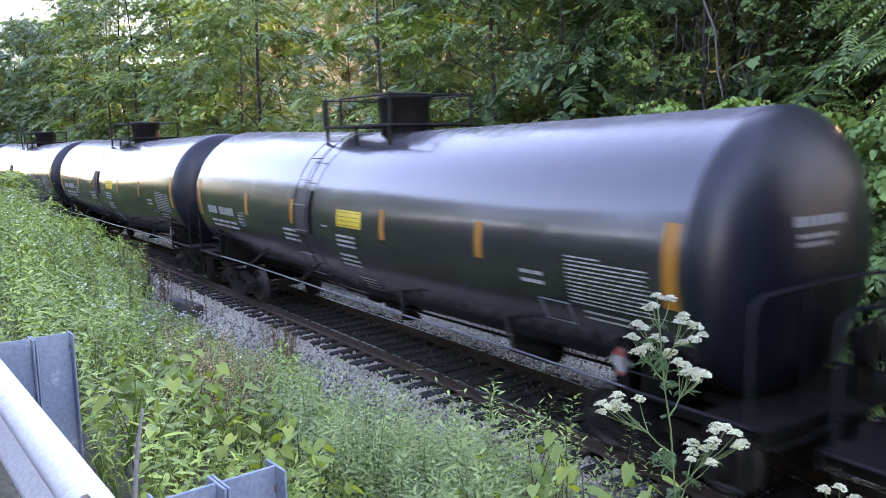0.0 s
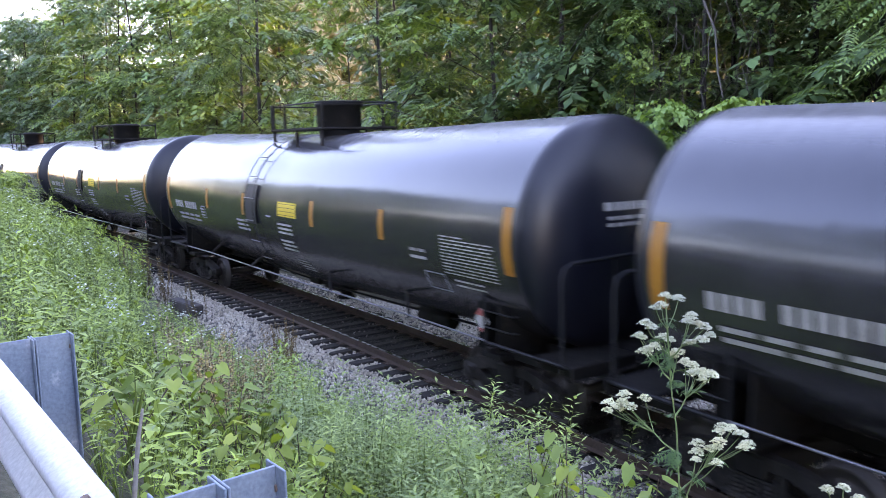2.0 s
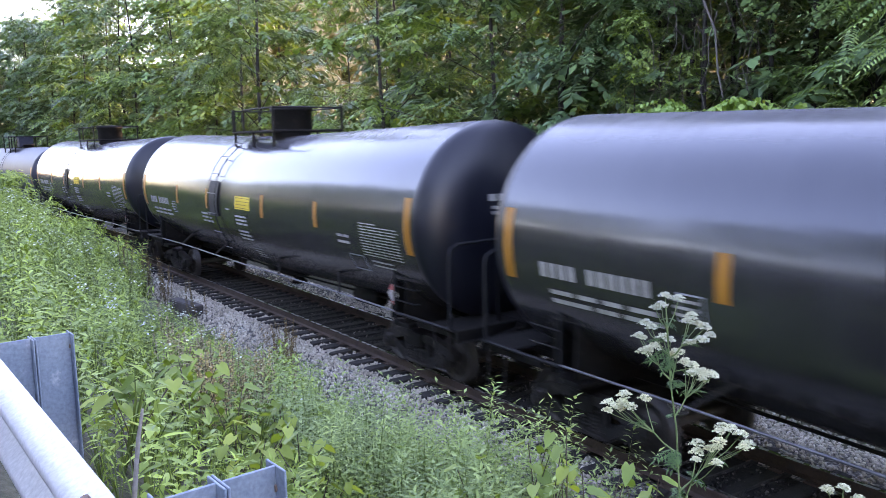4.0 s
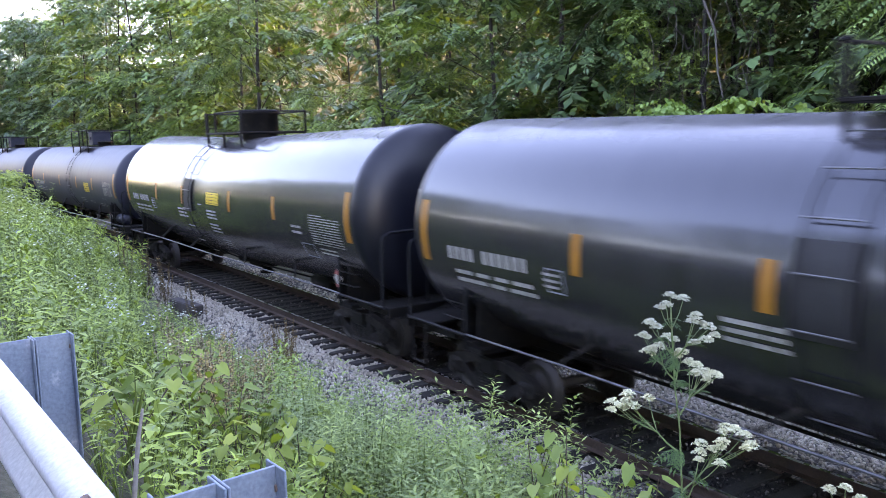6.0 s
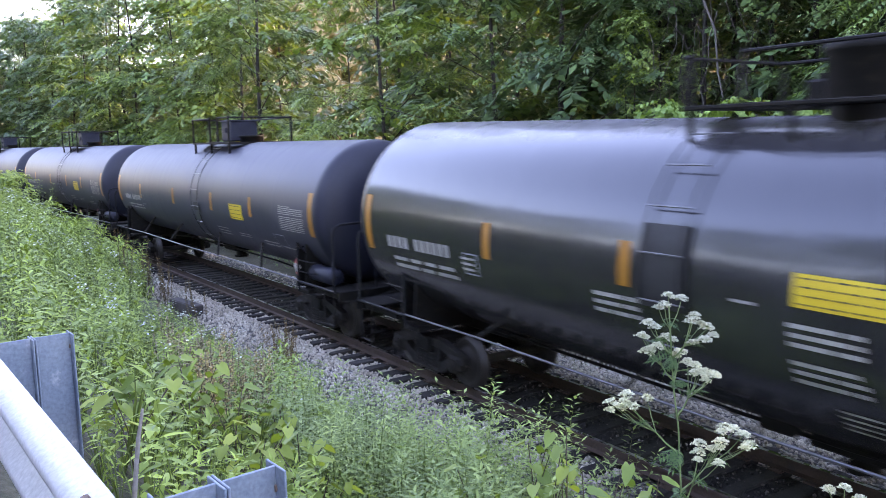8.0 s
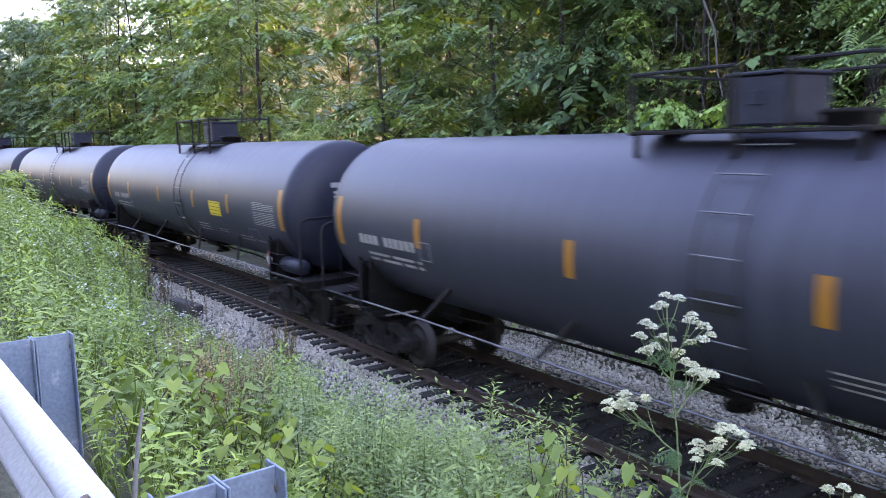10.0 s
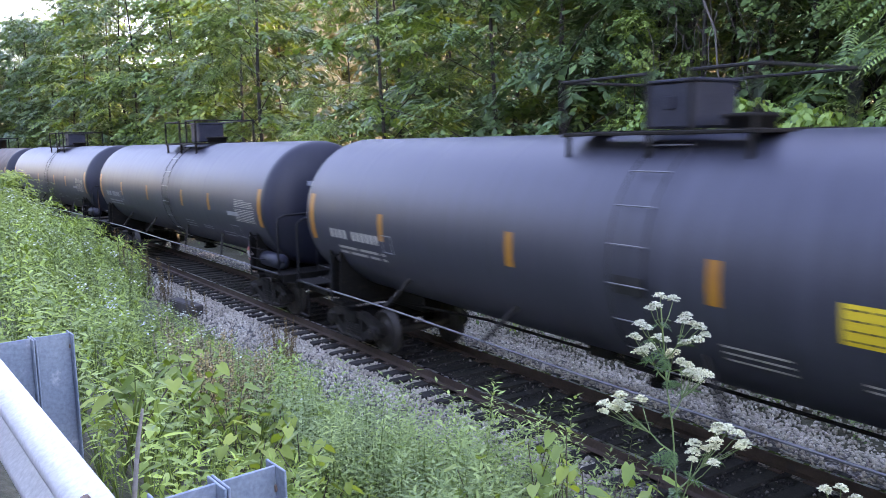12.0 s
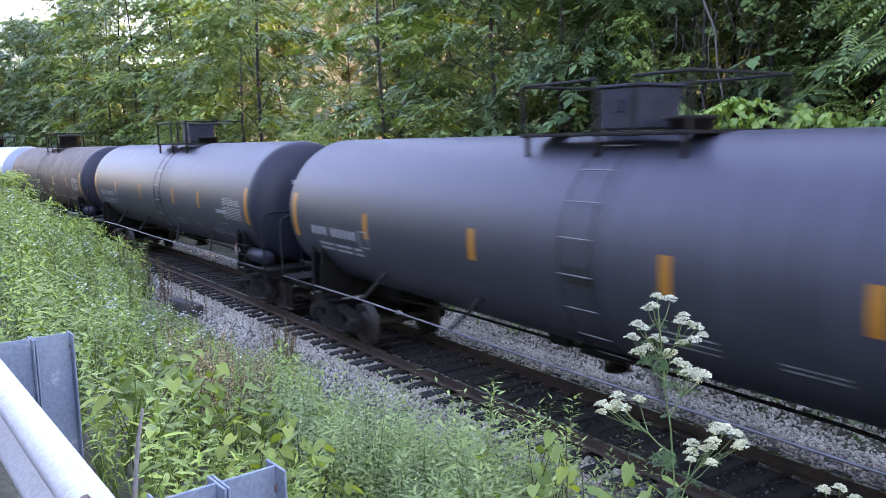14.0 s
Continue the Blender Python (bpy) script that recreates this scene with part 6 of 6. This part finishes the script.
def umbel_plant(rng, foot, stem_pts, branches, name="poison_hemlock", label="tall white-flowered hemlock with ferny leaves swaying beside the track"):
    t = thing(name, label, "wildflower", at=Matrix.Translation(foot))
    stems, petals, ferns = Build(), [], []
    pts = [Vector(q) for q in stem_pts]
    stems.tube(pts, 0.0062, 7, 0.003)

    def on_stem(z):
        for a, b in zip(pts, pts[1:]):
            if a.z <= z <= b.z:
                return a.lerp(b, (z - a.z) / (b.z - a.z))
        return pts[-1]

    for z0, heads in branches:
        p0 = on_stem(z0)
        hub = p0
        if len(heads) > 1:
            mean = sum((Vector(h[:3]) for h in heads), Vector()) / len(heads)
            hub = p0.lerp(mean, 0.45)
            hub.z -= 0.02
            stems.tube([p0, p0.lerp(hub, 0.6) - Vector((0, 0, 0.01)), hub], 0.0055, 5, 0.0035)
            ferny(rng, tuple(p0), rng.uniform(0, 6.28), 0.1, ferns)
        for x, y, z, size in heads:
            tip = Vector((x, y, z))
            stems.tube([hub, hub.lerp(tip, 0.5) + Vector(((tip.x - hub.x) * 0.1, 0, -0.015)), tip - Vector((0, 0, size * 0.7))], 0.0032, 4, 0.002)
            petals.append(umbel_cluster(rng, tip, size, stems))
            for e in range(1):
                if size > 0.039:
                    t2 = tip + Vector((rng.uniform(-0.05, 0.05), rng.uniform(-0.05, 0.05), rng.uniform(-0.045, 0.0)))
                    stems.tube([hub, t2 - Vector((0, 0, size * 0.5))], 0.002, 4, 0.0014)
                    petals.append(umbel_cluster(rng, t2, size * rng.uniform(0.5, 0.75), stems))
            ferny(rng, tuple(hub.lerp(tip, 0.3)), rng.uniform(0, 6.28), 0.06, ferns)
    for z in (0.5, 0.8, 1.05, 1.2, 1.35, 1.6):
        q = on_stem(z * pts[-1].z / 2.4)
        for k in range(2):
            ferny(rng, tuple(q), rng.uniform(0, 6.28), 0.22 if z < 1.3 else 0.12, ferns)
    part("stem", stems, STEM, t, "pale green branching stem")
    for v, f in petals:
        part("flower_head", mesh_np("flower_head", v, f, UMBEL), UMBEL, t, "domed creamy white flower cluster")
    v, f = join(ferns)
    part("foliage", mesh_np("foliage", v, f, LEAF_HEMLOCK), LEAF_HEMLOCK, t, "ferny green leaves")
    return t


def make_umbel_plants():
    rng = np.random.default_rng(29)
    fx, fy, fz = 1.22, 3.85, 0.97
    flowers = [
        (3.04, [(1.054, 3.297, .034), (1.103, 3.319, .036), (1.169, 3.303, .038), (1.04, 3.269, .03)]),
        (3.0, [(0.981, 3.205, .036), (1.009, 3.185, .03)]),
        (2.98, [(1.224, 3.223, .04), (1.289, 3.165, .042), (1.251, 3.124, .04), (1.195, 3.201, .036)]),
        (2.87, [(0.993, 3.101, .04), (1.064, 3.057, .045), (1.034, 3.009, .05)]),
        (2.85, [(1.121, 3.089, .045), (1.177, 3.026, .045), (1.219, 2.983, .036)]),
        (2.68, [(1.233, 2.954, .036), (1.261, 2.926, .04), (1.304, 2.944, .036), (1.36, 2.881, .045), (1.289, 2.897, .04)]),
        (2.48, [(0.816, 2.793, .04), (0.902, 2.819, .045), (0.921, 2.774, .04), (0.886, 2.729, .036), (1.038, 2.755, .036)]),
        (2.28, [(1.412, 2.632, .04), (1.455, 2.611, .045), (1.511, 2.567, .042), (1.368, 2.584, .045), (1.489, 2.61, .04)]),
        (2.18, [(1.281, 2.501, .04), (1.296, 2.532, .045), (1.34, 2.49, .036)])]
    stem = [(0, 0, 0), (-0.01, 0, 0.7), (1.191 - fx, 0, 2.276 - fz), (1.169 - fx, 0, 2.616 - fz), (1.137 - fx, 0, 2.843 - fz), (1.121 - fx, 0, 3.07 - fz), (1.105 - fx, 0, 3.27 - fz)]
    branches = [(z - fz, [(x - fx, rng.uniform(-0.12, 0.12), zz - fz, s) for x, zz, s in hs]) for z, hs in flowers]
    foot = Vector((fx, fy, fz))
    plant = umbel_plant(rng, foot, stem, branches)
    foot2 = Vector((2.12, 4.0, 0.2))
    stem2 = [(0, 0, 0), (0.02, 0, 0.8), (0.0, 0, 1.5), (-0.01, 0, 1.98)]
    br2 = [(1.7, [(-0.01, 0, 2.03, .04), (-0.07, 0.05, 2.0, .04), (0.06, -0.03, 1.98, .04)]), (1.55, [(0.12, 0.03, 1.9, .04), (-0.13, 0, 1.9, .035)])]
    low = umbel_plant(rng, foot2, stem2, br2)
    return [(plant, Matrix.Translation(foot), 0.072), (low, Matrix.Translation(foot2), 0.04)]


SWAYING = make_umbel_plants()


# ---------------------------------------------------------------- motion
TRAIN_T = [0, 1.5, 3, 6.5, 7.5, 11, 12.5, 13, 14]
TRAIN_D = [-0.027, 0.08, -0.07, 0.006, -0.015, 0.024, -0.002, 0.015, -0.02]


def train_at(t):
    """How far the leading car's middle has come along the track."""
    return -1.1012 + 7.72156 * t + 0.084679 * t * t / 2 + 6.4e-4 * t ** 3 / 6 + float(np.interp(t, TRAIN_T, TRAIN_D))


def car_offset(n):
    return 18.4476 * n if n <= 3 else 3 * 18.4476 + 18.5786 + 18.5759 * (n - 4)


def car_pose(s):
    a, b = trk(s - 7.1), trk(s + 7.1)
    d = b - a
    return pose((a.x + b.x) / 2, (a.y + b.y) / 2, 0.0, 0, 0, math.degrees(math.atan2(d.y, d.x)))


def motions():
    half = [k * 0.5 for k in range(29)]
    for n, car in CARS.items():
        walk(car, [(t, car_pose(train_at(t) - car_offset(n))) for t in half])
    ticks = [k / 15 for k in range(211)]
    turn = [math.degrees((7.72156 * t + 0.084679 * t * t / 2) / 0.42) for t in ticks]
    for n, car in CARS.items():
        for ob in car.children_recursive:
            if ob.name.split(".")[0] == "wheel_set":
                x = ob.location.x
                walk(ob, [(t, pose(x, 0, 0.42, 0, a, 0)) for t, a in zip(ticks, turn)])
    # the tall umbel plants sway in the wind of the train
    sway = [0.0, 0.5, 1.0, 1.5, 2.0, 2.5, 3.0, 5.5, 6.0, 6.5, 7.0, 7.5, 8.0, 10.5, 11.0, 11.5, 12.0, 12.5, 13.0, 13.5, 14.0]
    lean = [-16, -11, 0, 4, -2, -6, -5, 4, 6, 0, -2, 1, 3, -5, -10, -13, -11, -8, -10, -13, -16]
    for plant, m, gain in SWAYING:
        walk(plant, [(t, m @ pose(0, 0, 0, 0, gain * a, 0)) for t, a in zip(sway, lean)])


motions()
